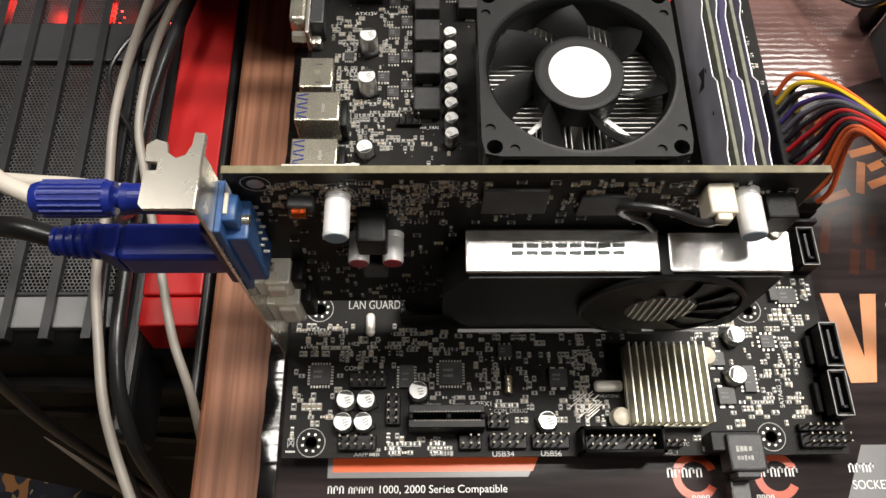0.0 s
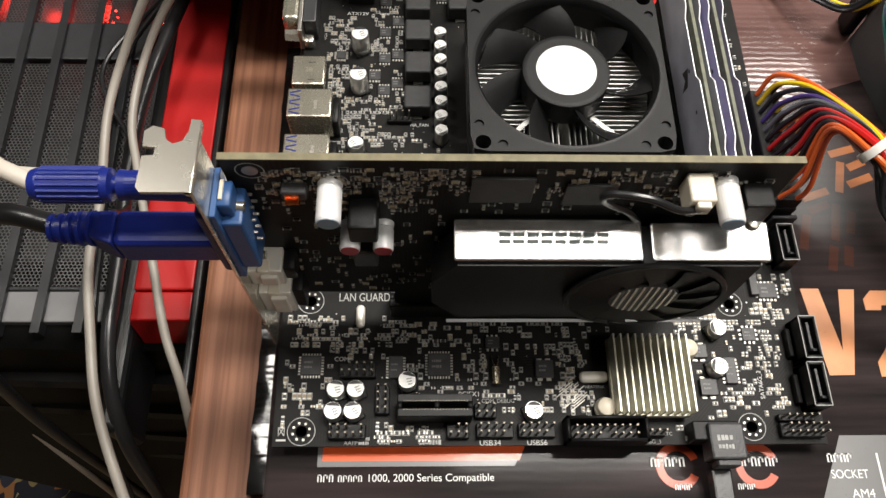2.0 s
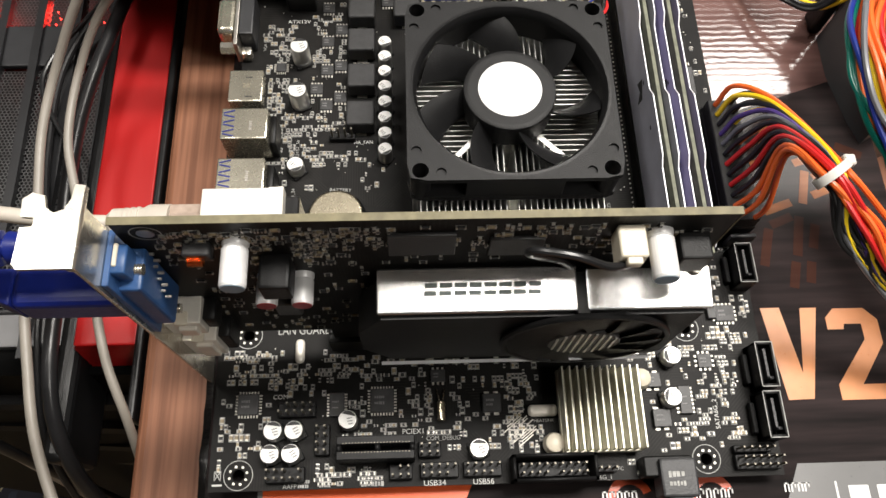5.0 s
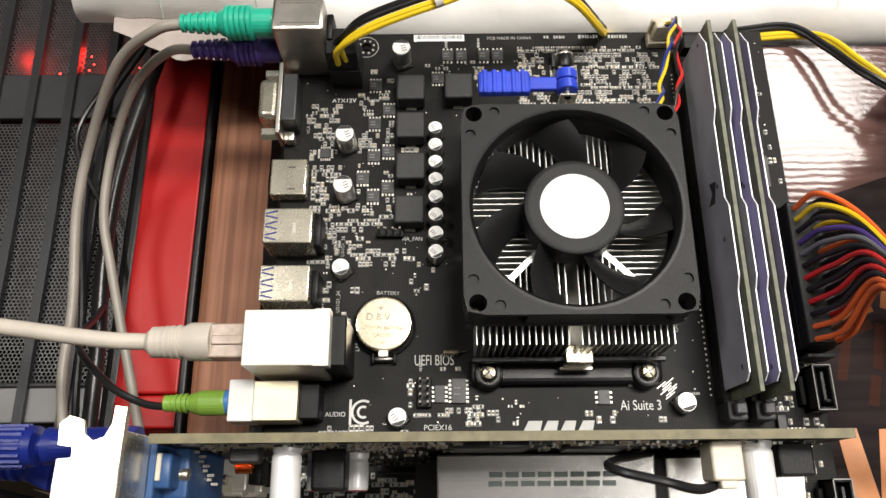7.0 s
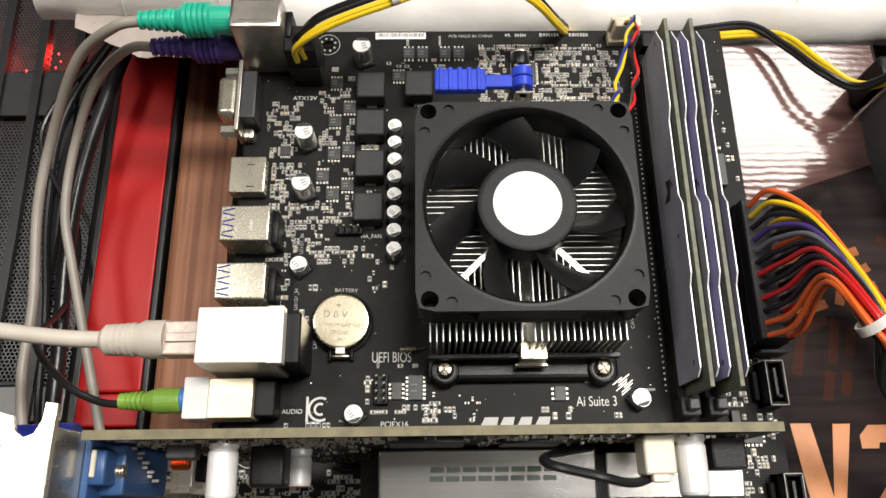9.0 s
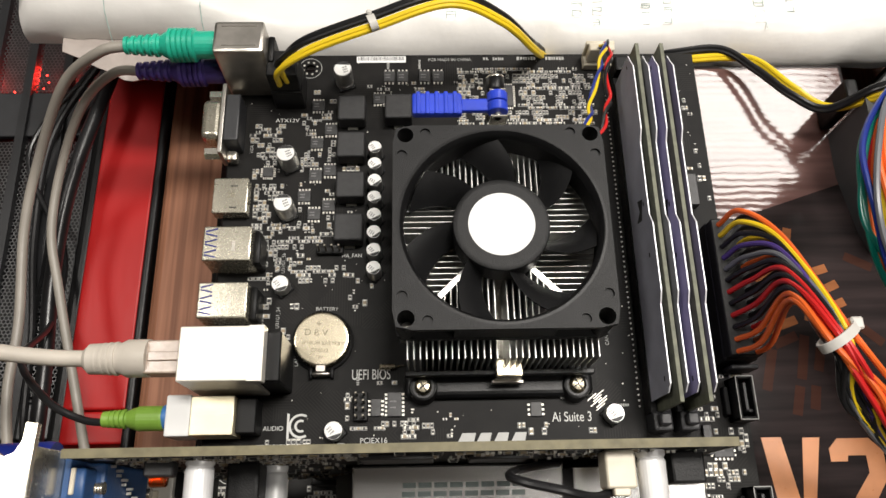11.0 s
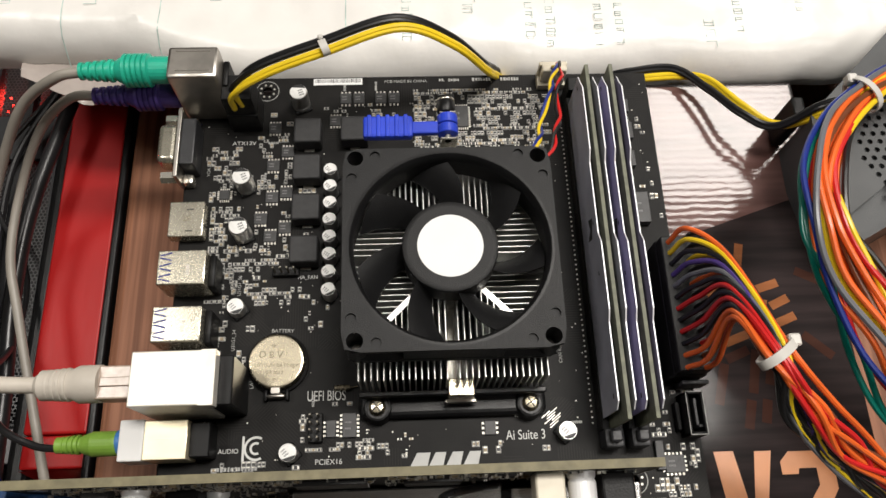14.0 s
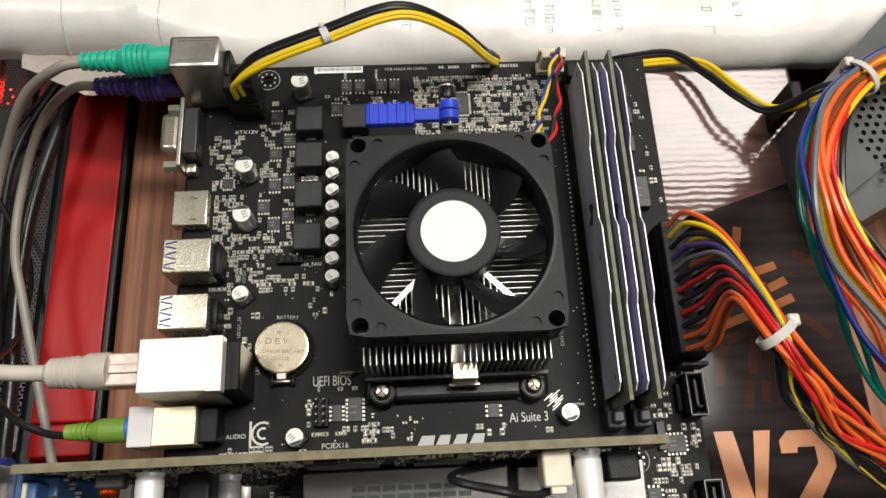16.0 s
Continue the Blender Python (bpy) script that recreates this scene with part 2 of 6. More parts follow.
M = dict(
    pcb=pcb_material(), wood=wood_material(), carpet=carpet_material(), card=gloss_card_material(),
    pcb_edge=mat("fibreglass_edge", (0.17, 0.15, 0.085), 0.6, vary=0.2, scale=300),
    silk=mat("silkscreen_white", (0.6, 0.6, 0.58), 0.6, vary=0.1),
    silk_dim=mat("silkscreen_grey", (0.36, 0.36, 0.345), 0.6, vary=0.25, scale=400),
    solder=mat("solder", (0.56, 0.54, 0.49), 0.36, 0.8, vary=0.2, scale=800, bump=0.3, fine=3000),
    nickel=mat("nickel_plate", (0.86, 0.82, 0.74), 0.34, 0.25, vary=0.08, scale=120, bump=0.05),
    shellmetal=mat("port_shell_nickel", (0.54, 0.51, 0.42), 0.27, 0.85, vary=0.1, scale=120),
    steel=mat("bright_steel", (0.64, 0.61, 0.54), 0.27, 0.9, vary=0.03, scale=90, bump=0.02, fine=300),
    dullsteel=mat("satin_steel", (0.5, 0.47, 0.43), 0.38, 1.0, vary=0.15, scale=120, bump=0.06),
    alu=mat("brushed_aluminium", (0.6, 0.6, 0.59), 0.26, 0.97, vary=0.05, scale=100, bump=0.08, fine=900, stretch=(0.3, 12, 12)),
    fin=mat("fin_aluminium", (0.74, 0.74, 0.72), 0.38, 1.0, vary=0.1, scale=200, bump=0.05),
    sinkfin=mat("chip_sink_aluminium", (0.66, 0.64, 0.54), 0.45, 0.8, vary=0.1, scale=150, bump=0.1),
    cap=mat("can_aluminium", (0.78, 0.77, 0.75), 0.32, 1.0, vary=0.06, scale=300),
    captop=mat("can_top", (0.74, 0.74, 0.72), 0.5, 0.3, vary=0.06, scale=400),
    ink=mat("black_ink", (0.03, 0.03, 0.03), 0.6),
    plastic=mat("black_plastic", (0.007, 0.007, 0.0073), 0.45, vary=0.2, scale=150, bump=0.2, fine=2200, spec=0.25),
    fanplastic=mat("fan_plastic", (0.011, 0.011, 0.0115), 0.48, vary=0.15, scale=100, bump=0.35, fine=2600, spec=0.28),
    choke=mat("choke_ferrite", (0.022, 0.022, 0.023), 0.6, vary=0.2, scale=300, bump=0.3, fine=2500),
    chip=mat("chip_epoxy", (0.032, 0.032, 0.033), 0.4, vary=0.2, scale=300, bump=0.25, fine=3000),
    label=mat("white_label", (0.8, 0.8, 0.79), 0.55, vary=0.02),
    lav=mat("lavender_anodised", (0.47, 0.475, 0.56), 0.4, 0.1, vary=0.1, scale=80, bump=0.15, fine=2200),
    lavedge=mat("polished_edge", (0.82, 0.82, 0.85), 0.4, 0.2, vary=0.05),
    dimmpcb=mat("module_pcb_edge", (0.15, 0.155, 0.11), 0.6, vary=0.2, scale=300),
    brass=mat("battery_steel", (0.58, 0.52, 0.39), 0.27, 1.0, vary=0.06, scale=200),
    blue=mat("blue_plastic", (0.008, 0.018, 0.17), 0.36, vary=0.12, scale=120, bump=0.15),
    vgablue=mat("vga_blue", (0.03, 0.09, 0.24), 0.42, vary=0.1, scale=120, bump=0.1),
    leverblue=mat("lever_blue", (0.02, 0.055, 0.55), 0.38, vary=0.1, scale=120, bump=0.1),
    green=mat("mint_plastic", (0.02, 0.42, 0.28), 0.42, vary=0.1, scale=120, bump=0.1),
    purple=mat("purple_plastic", (0.05, 0.03, 0.15), 0.45, vary=0.12, scale=120, bump=0.1),
    lime=mat("lime_plastic", (0.2, 0.36, 0.05), 0.42, vary=0.12, scale=120, bump=0.1),
    ltblue=mat("jack_blue", (0.06, 0.2, 0.5), 0.4),
    beige=mat("grey_beige_sheath", (0.58, 0.53, 0.46), 0.45, vary=0.08, scale=60, bump=0.1),
    beigedark=mat("grey_sheath", (0.29, 0.265, 0.23), 0.42, vary=0.08, scale=60, bump=0.1),
    plugclear=mat("clear_plug_plastic", (0.42, 0.33, 0.27), 0.2, vary=0.2, scale=200, spec=0.6),
    cream=mat("cream_plastic", (0.68, 0.62, 0.50), 0.45, vary=0.08, scale=120),
    blackcable=mat("black_sheath", (0.014, 0.014, 0.015), 0.3, vary=0.15, scale=60, bump=0.08),
    red=mat("red_paint", (0.42, 0.012, 0.012), 0.42, vary=0.12, scale=14, bump=0.12, fine=500, spec=0.3, stretch=(1, 0.2, 1)),
    casegrey=mat("case_grey_plastic", (0.024, 0.0245, 0.027), 0.45, vary=0.15, scale=60, bump=0.25, fine=1500),
    caseblack=mat("case_black_plastic", (0.007, 0.007, 0.0075), 0.35, vary=0.15, scale=60, bump=0.2, fine=1500, spec=0.3),
    casefront=mat("case_front_plastic", (0.003, 0.003, 0.003), 0.5, vary=0.2, scale=60, bump=0.2, fine=1500, spec=0.06),
    lav2=mat("violet_anodised", (0.40, 0.36, 0.58), 0.42, 0.1, vary=0.1, scale=80, bump=0.15, fine=2200),
    captext=mat("can_black_ink", (0.02, 0.02, 0.02), 0.5),
    slat=mat("slat_plastic", (0.014, 0.0143, 0.016), 0.42, vary=0.15, scale=60, bump=0.2, fine=1500),
    casegloss=mat("case_smoke_panel", (0.16, 0.16, 0.165), 0.35, vary=0.12, scale=40, coat=0.3),
    meshmetal=mat("mesh_metal", (0.085, 0.085, 0.086), 0.4, 0.5, vary=0.2, scale=200),
    psu=mat("psu_grey_paint", (0.075, 0.078, 0.08), 0.5, vary=0.1, scale=60, bump=0.3, fine=2500),
    blade=mat("blade_plastic", (0.009, 0.009, 0.0095), 0.4, vary=0.15, scale=100, bump=0.2, fine=2600, spec=0.3),
    bag=mat("bubble_film", (0.82, 0.8, 0.765), 0.32, vary=0.05, scale=30, bump=1.0, fine=90, spec=0.6),
    film=mat("thin_film", (0.4, 0.35, 0.32), 0.22, vary=0.12, scale=60, bump=1.0, fine=140, spec=0.6),
    teal=mat("teal_print", (0.45, 0.58, 0.54), 0.6, vary=0.3, scale=300),
    orange=mat("orange_print", (0.80, 0.12, 0.03), 0.3, vary=0.08, scale=60, coat=0.2),
    copper=mat("copper_print", (0.62, 0.26, 0.11), 0.3, vary=0.2, scale=40, coat=0.3),
    creammetal=mat("warm_nickel", (0.78, 0.7, 0.5), 0.36, 0.45, vary=0.06, scale=120),
    pinmetal=mat("pin_metal", (0.2, 0.185, 0.155), 0.5, 1.0, vary=0.1, scale=200),
    blackfilm=gloss_card_material("black_gloss_film", (0.006, 0.006, 0.006), (0.012, 0.011, 0.011), 1.0, 0.6),
    engraved=mat("engraved_steel", (0.26, 0.23, 0.17), 0.6, 0.6),
    copperdim=gloss_card_material("dark_copper_print", (0.2, 0.075, 0.03), (0.34, 0.13, 0.055)),
    reddim=gloss_card_material("dark_red_print", (0.04, 0.018, 0.014), (0.065, 0.03, 0.022)),
    capink=mat("grey_ink", (0.17, 0.17, 0.17), 0.6),
    brownprint=gloss_card_material("brown_print", (0.10, 0.052, 0.046), (0.17, 0.095, 0.085), 1.0, 0.7),
    greyprint=mat("grey_print", (0.17, 0.17, 0.17), 0.3, vary=0.1, scale=30, coat=0.2),
    redprint=mat("red_print", (0.5, 0.07, 0.02), 0.3, vary=0.1, coat=0.2),
    whiteprint=mat("white_print", (0.75, 0.75, 0.74), 0.35, vary=0.05),
    darklogo=mat("dark_teal_ink", (0.07, 0.09, 0.085), 0.5),
    coil=mat("copper_wire", (0.75, 0.25, 0.08), 0.25, 1.0, vary=0.15, scale=500),
    sleeve=mat("white_can", (0.8, 0.8, 0.8), 0.4, 0.2, vary=0.04),
    sleeveblue=mat("blue_grey_can_end", (0.25, 0.36, 0.46), 0.4, 0.4, vary=0.05),
    redcan=mat("red_can_print", (0.35, 0.02, 0.03), 0.4, 0.3, vary=0.05),
    tie=mat("nylon_tie", (0.6, 0.58, 0.54), 0.35, vary=0.05),
    led=mat("red_light", (0.5, 0.0, 0.0), 0.5, emit=(1.0, 0.03, 0.02, 9.0)),
    wall=mat("painted_wall", (0.2, 0.18, 0.16), 0.8, vary=0.06, scale=3, bump=0.2, fine=200),
    ceil=mat("ceiling_paint", (0.25, 0.24, 0.22), 0.85, vary=0.04, scale=3),
)
for key, rgb in dict(orange=(0.80, 0.14, 0.025), yellow=(0.85, 0.60, 0.02), black=(0.012, 0.012, 0.013), red=(0.60, 0.02, 0.02), violet=(0.08, 0.045, 0.22),
                     green=(0.0, 0.17, 0.13), blue=(0.012, 0.03, 0.22), grey=(0.15, 0.155, 0.17), brown=(0.16, 0.055, 0.025)).items():
    M["w_" + key] = mat("wire_" + key, rgb, 0.33, vary=0.08, scale=60, bump=0.05)


# ---- builders: all sizes below in centimetres, world origin at the board's near corner, top of the board at 0 ----
def B():
    return bmesh.new()


def box(bm, a, b, bev=0.0, seg=2, rot=None):
    mid, dim = [(p + q) / 2 for p, q in zip(a, b)], [abs(q - p) for p, q in zip(a, b)]
    m = Matrix.Translation(mid) @ (rot or Matrix()) @ Matrix.Diagonal((*dim, 1))
    vs = bmesh.ops.create_cube(bm, size=1, matrix=m)["verts"]
    if bev:
        es = list({e for v in vs for e in v.link_edges})
        bmesh.ops.bevel(bm, geom=es, offset=bev, segments=seg, affect="EDGES", profile=0.5)
    return bm


AX = {"z": Matrix(), "x": Matrix.Rotation(radians(90), 4, "Y"), "y": Matrix.Rotation(radians(-90), 4, "X"), "-y": Matrix.Rotation(radians(90), 4, "X"), "-x": Matrix.Rotation(radians(-90), 4, "Y"), "-z": Matrix.Rotation(radians(180), 4, "X")}


def cyl(bm, p, r, h, axis="z", seg=24, r2=None, bev=0.0):
    m = Matrix.Translation(p) @ AX[axis] @ Matrix.Translation((0, 0, h / 2))
    vs = bmesh.ops.create_cone(bm, cap_ends=True, segments=seg, radius1=r, radius2=r if r2 is None else r2, depth=h, matrix=m)["verts"]
    if bev:
        es = [e for e in {e for v in vs for e in v.link_edges} if any(len(f.verts) > 4 for f in e.link_faces)]
        bmesh.ops.bevel(bm, geom=es, offset=bev, segments=2, affect="EDGES", profile=0.5)
    return bm


def lathe(bm, p, prof, axis="z", seg=24):
    """A turned body: prof is rows of radius and height."""
    m = Matrix.Translation(p) @ AX[axis]
    rings = []
    for r, h in prof:
        rings.append([bm.verts.new(m @ Vector((max(r, 1e-4) * math.cos(2 * math.pi * i / seg), max(r, 1e-4) * math.sin(2 * math.pi * i / seg), h))) for i in range(seg)])
    for a, b in zip(rings, rings[1:]):
        for i in range(seg):
            bm.faces.new((a[i], a[(i + 1) % seg], b[(i + 1) % seg], b[i]))
    bm.faces.new(rings[0][::-1])
    bm.faces.new(rings[-1])
    return bm


def glide(pts, n=10):
    """A smooth way through a few places."""
    ps = [Vector(p) for p in pts]
    ps = [2 * ps[0] - ps[1]] + ps + [2 * ps[-1] - ps[-2]]
    out = []
    for a, b, c, d in zip(ps, ps[1:], ps[2:], ps[3:]):
        for i in range(n):
            t = i / n
            out.append(0.5 * (2 * b + (c - a) * t + (2 * a - 5 * b + 4 * c - d) * t * t + (3 * b - a - 3 * c + d) * t**3))
    return out + [ps[-2]]


def sweep(bm, path, r, seg=10):
    """A round cord along a path; r is one radius or one for each place."""
    n, up, rings = len(path), None, []
    for i, p in enumerate(path):
        d = (path[min(i + 1, n - 1)] - path[max(i - 1, 0)]).normalized()
        up = (up or (Vector((0, 0, 1)) if abs(d.z) < 0.9 else Vector((1, 0, 0))))
        up = (up - d * up.dot(d)).normalized()
        side = d.cross(up)
        rad = r[i] if isinstance(r, list) else r
        rings.append([bm.verts.new(p + rad * (math.cos(a) * up + math.sin(a) * side)) for a in (2 * math.pi * k / seg for k in range(seg))])
    for a, b in zip(rings, rings[1:]):
        for i in range(seg):
            bm.faces.new((a[i], a[(i + 1) % seg], b[(i + 1) % seg], b[i]))
    bm.faces.new(rings[0][::-1])
    bm.faces.new(rings[-1])
    return bm


def flat(bm, pts, z, thick):
    """A plate with the outline pts, its top at z."""
    vs = [bm.verts.new((x, y, z)) for x, y in pts]
    f = bm.faces.new(vs)
    top = bmesh.ops.extrude_face_region(bm, geom=[f])
    bmesh.ops.translate(bm, verts=[v for v in top["geom"] if isinstance(v, bmesh.types.BMVert)], vec=(0, 0, -thick))
    return bm


def holed(bm, outline, holes, z, thick, seg=20):
    """A plate with round holes (x, y, r) through it."""
    def loop(ps):
        vs = [bm.verts.new((x, y, z)) for x, y in ps]
        return [bm.edges.new((vs[i], vs[(i + 1) % len(vs)])) for i in range(len(vs))]
    es = loop(outline)
    for x, y, r in holes:
        es += loop([(x + r * math.cos(2 * math.pi * i / seg), y + r * math.sin(2 * math.pi * i / seg)) for i in range(seg)])
    fs = [g for g in bmesh.ops.triangle_fill(bm, use_beauty=True, use_dissolve=False, edges=es)["geom"] if isinstance(g, bmesh.types.BMFace)]
    top = bmesh.ops.extrude_face_region(bm, geom=fs)
    bmesh.ops.translate(bm, verts=[v for v in top["geom"] if isinstance(v, bmesh.types.BMVert)], vec=(0, 0, -thick))
    return bm


def mesh_of(name, bm, material, sharp=35):
    bmesh.ops.recalc_face_normals(bm, faces=bm.faces)
    bmesh.ops.scale(bm, vec=(CM, CM, CM), verts=bm.verts)
    me = bpy.data.meshes.new(name)
    bm.to_mesh(me)
    bm.free()
    me.materials.append(material)
    me.set_sharp_from_angle(angle=radians(sharp))
    areas = sorted(p.area for p in me.polygons) or [0]
    wide = 6 * areas[len(areas) // 2]
    me.polygons.foreach_set("use_smooth", [p.area < wide for p in me.polygons])
    return me


def part(name, bm, material, parent, label="", at=None):
    me = bm if isinstance(bm, bpy.types.Mesh) else mesh_of(name, bm, material)
    ob = new(name, me)
    ob.parent = parent
    if at:
        ob.location = [c * CM for c in at]
    return tagged(ob, label)


def thing(name, at, label, category, group="", kind=""):
    ob = new(name)
    ob.empty_display_size = 0.01
    ob.location = [c * CM for c in at]
    return tagged(ob, label, category, group, kind)


def solo(name, bm, material, label, category, group="", kind="", at=None):
    ob = part(name, bm, material, None, "", at)
    return tagged(ob, label, category, group, kind)


def words(text, x, y, size, material, parent, z=0.012, rot=0.0, name="printed_text", wide=1.0, frame_m=None, thick=0.0):
    """Lettering in the built-in font, laid flat at its place."""
    cu = bpy.data.curves.new("t", "FONT")
    cu.body, cu.size, cu.extrude = text, size, thick
    ob = bpy.data.objects.new("t", cu)
    scene.collection.objects.link(ob)
    bpy.context.view_layer.update()
    me = bpy.data.meshes.new_from_object(ob.evaluated_get(bpy.context.evaluated_depsgraph_get()))
    bpy.data.objects.remove(ob)
    m = (frame_m or Matrix.Translation((x, y, z)) @ Matrix.Rotation(radians(rot), 4, "Z")) @ Matrix.Diagonal((wide, 1, 1, 1))
    me.transform(Matrix.Scale(CM, 4) @ m)
    me.materials.clear()
    me.materials.append(material)
    me.name = name
    out = new(name, me)
    out.parent = parent
    return out


def bars(bm, x, y, n, size, z=0.012, rot=0.0, gap=0.35, rng=random, thick=0.003):
    """Writing too small to read: a row of upright strokes."""
    m = Matrix.Translation((x, y, z)) @ Matrix.Rotation(radians(rot), 4, "Z")
    cx = 0.0
    for _ in range(n):
        w = size * rng.uniform(0.35, 0.6)
        a = m @ Vector((cx + w / 2, size / 2, 0))
        bmesh.ops.create_cube(bm, size=1, matrix=Matrix.Translation(a) @ Matrix.Rotation(radians(rot), 4, "Z") @ Matrix.Diagonal((w, size * rng.uniform(0.7, 1), thick, 1)))
        cx += w + size * gap * rng.uniform(0.3, 0.8)
    return bm

# ---- the room and the large supports ----
FLOOR, DESK, BOXTOP = -74.0, -6.5, -0.82
solo("floor", box(B(), (-260, -240, FLOOR - 4), (260, 260, FLOOR)), M["carpet"], "dark patterned carpet with ochre and cream motifs", "floor", kind="structure")
solo("ceiling", box(B(), (-260, -240, 170), (260, 260, 176)), M["ceil"], "plain pale ceiling", "ceiling", kind="structure")
for nm, a, b in (("wall_north", (-260, 260, FLOOR), (260, 268, 170)), ("wall_south", (-260, -248, FLOOR), (260, -240, 170)), ("wall_east", (260, -248, FLOOR), (268, 268, 170)), ("wall_west", (-268, -248, FLOOR), (-260, 268, 170))):
    solo(nm, box(B(), a, b), M["wall"], "plain painted wall of the room", "wall", kind="structure")

desk = thing("desk", (0, 0, FLOOR), "reddish brown wood-grain desk top with a rounded edge", "desk")
off = -FLOOR
part("desk_top", box(B(), (-4.95, -14, DESK - 2.5 + off), (110, 70, DESK + off), 0.5, 3), M["wood"], desk)
for a, b in (((0, -8, 0), (3, 66, DESK - 2.5 + off)), ((104, -8, 0), (107, 66, DESK - 2.5 + off))):
    part("side_panel", box(B(), a, b, 0.2), M["wood"], desk)

# the product box under the board
pbox = thing("product_box", (0, 0, DESK), "glossy black printed motherboard box lying flat on the desk", "box")
off = -DESK
BX0, BX1, BY0, BY1 = -0.33, 25.8, -5.4, 21.7
part("carton", box(B(), (BX0, BY0, 0), (BX1, BY1, BOXTOP + off), 0.12, 3), M["card"], pbox)
bm = B()
profile = [(-0.3, 5.45), (-0.5, 3.5), (-0.72, 1.8), (-1.0, 0.66), (-1.5, 0.6), (-2.0, 0.5), (-2.06, 0.0), (-0.3, 0.0)]
ends = []
for k in range(61):
    y = -0.85 + (BY1 - 0.1 + 0.85) * k / 60
    wave = 0.1 * noise.noise((y * 0.8, 3.0, 0.0))
    ends.append([bm.verts.new((x + wave * (2 < i < 6), y, z + (0.09 * noise.noise((y * 1.7, i * 0.9, 1.0)) if 2 < i < 6 else 0.0))) for i, (x, z) in enumerate(profile)])
for a, b in zip(ends, ends[1:]):
    for i in range(len(profile)):
        k = (i + 1) % len(profile)
        bm.faces.new((a[i], a[k], b[k], b[i]))
bm.faces.new(ends[0])
bm.faces.new(ends[-1][::-1])
part("side_flap", bm, M["blackfilm"], pbox, "glossy black flap bulging out along the side")
T = BOXTOP + off + 0.012


def patch(pts, material, name, up=0.0):
    return part(name, flat(B(), pts, T + up, 0.008), material, pbox)


patch([(1.45, -0.55), (1.45, 0.3), (8.75, 0.3), (8.25, -0.55)], M["greyprint"], "printed_band")
patch([(1.62, -0.36), (1.62, 0.34), (8.75, 0.34), (8.42, -0.36)], M["orange"], "printed_bar", 0.006)
patch([(17.2, -5.2), (19.9, 0.42), (25.6, 0.42), (25.6, -5.2)], M["greyprint"], "printed_panel")
patch([(19.28, 14.25), (25.6, 16.35), (25.6, 21.5), (19.28, 21.5)], M["brownprint"], "printed_sky")
words("1000, 2000 Series Compatible", 3.15, -1.05, 0.36, M["whiteprint"], pbox, T + 0.004)


def strokes(x0, y0, n, h, parent, z):
    """Brand lettering kept as plain strokes."""
    for k in range(n):
        x, bm = x0 + k * h * 0.78, B()
        w, t = h * 0.6, h * 0.17
        box(bm, (x, y0, z), (x + t, y0 + h, z + 0.01))
        box(bm, (x, y0 + h - t, z), (x + w, y0 + h, z + 0.01))
        box(bm, (x + w - t, y0 + (0.4 * h if k % 2 else 0), z), (x + w, y0 + h, z + 0.01))
        part("printed_mark", bm, M["whiteprint"], parent)


strokes(1.48, -1.05, 3, 0.25, pbox, T - 0.004)
strokes(2.18, -1.05, 5, 0.22, pbox, T - 0.004)
words("SOCKET", 19.3, -1.05, 0.42, M["whiteprint"], pbox, T + 0.004, wide=0.85)
words("AM4", 19.9, -1.7, 0.42, M["whiteprint"], pbox, T + 0.004)
strokes(19.28, -0.5, 4, 0.3, pbox, T - 0.004)
part("printed_rule", box(B(), (21.05, -3.4, T - 0.004), (21.12, -0.2, T + 0.004)), M["whiteprint"], pbox)
bm = B()
for x, w in ((21.5, 0.7), (22.5, 0.7)):
    box(bm, (x, -2.0, T - 0.004), (x + w, -0.35, T + 0.004), 0)
part("printed_mark", bm, M["whiteprint"], pbox)


def ring(x, y, r0, r1, a0, a1, material):
    bm = B()
    n = 28
    pr = []
    for i in range(n + 1):
        a = radians(a0 + (a1 - a0) * i / n)
        pr.append([bm.verts.new((x + r * math.cos(a), y + r * math.sin(a), T + 0.002)) for r in (r0, r1)])
    for p, q in zip(pr, pr[1:]):
        bm.faces.new((p[0], p[1], q[1], q[0]))
    return part("printed_ring", bm, material, pbox)


for cx in (13.95, 16.75):
    ring(cx, -0.6, 0.5, 0.78, 20, 330, M["redprint"])
strokes(13.0, -0.62, 5, 0.32, pbox, T)
strokes(16.05, -0.62, 6, 0.32, pbox, T)
strokes(13.75, -1.4, 4, 0.2, pbox, T)
strokes(15.95, -1.4, 4, 0.2, pbox, T)
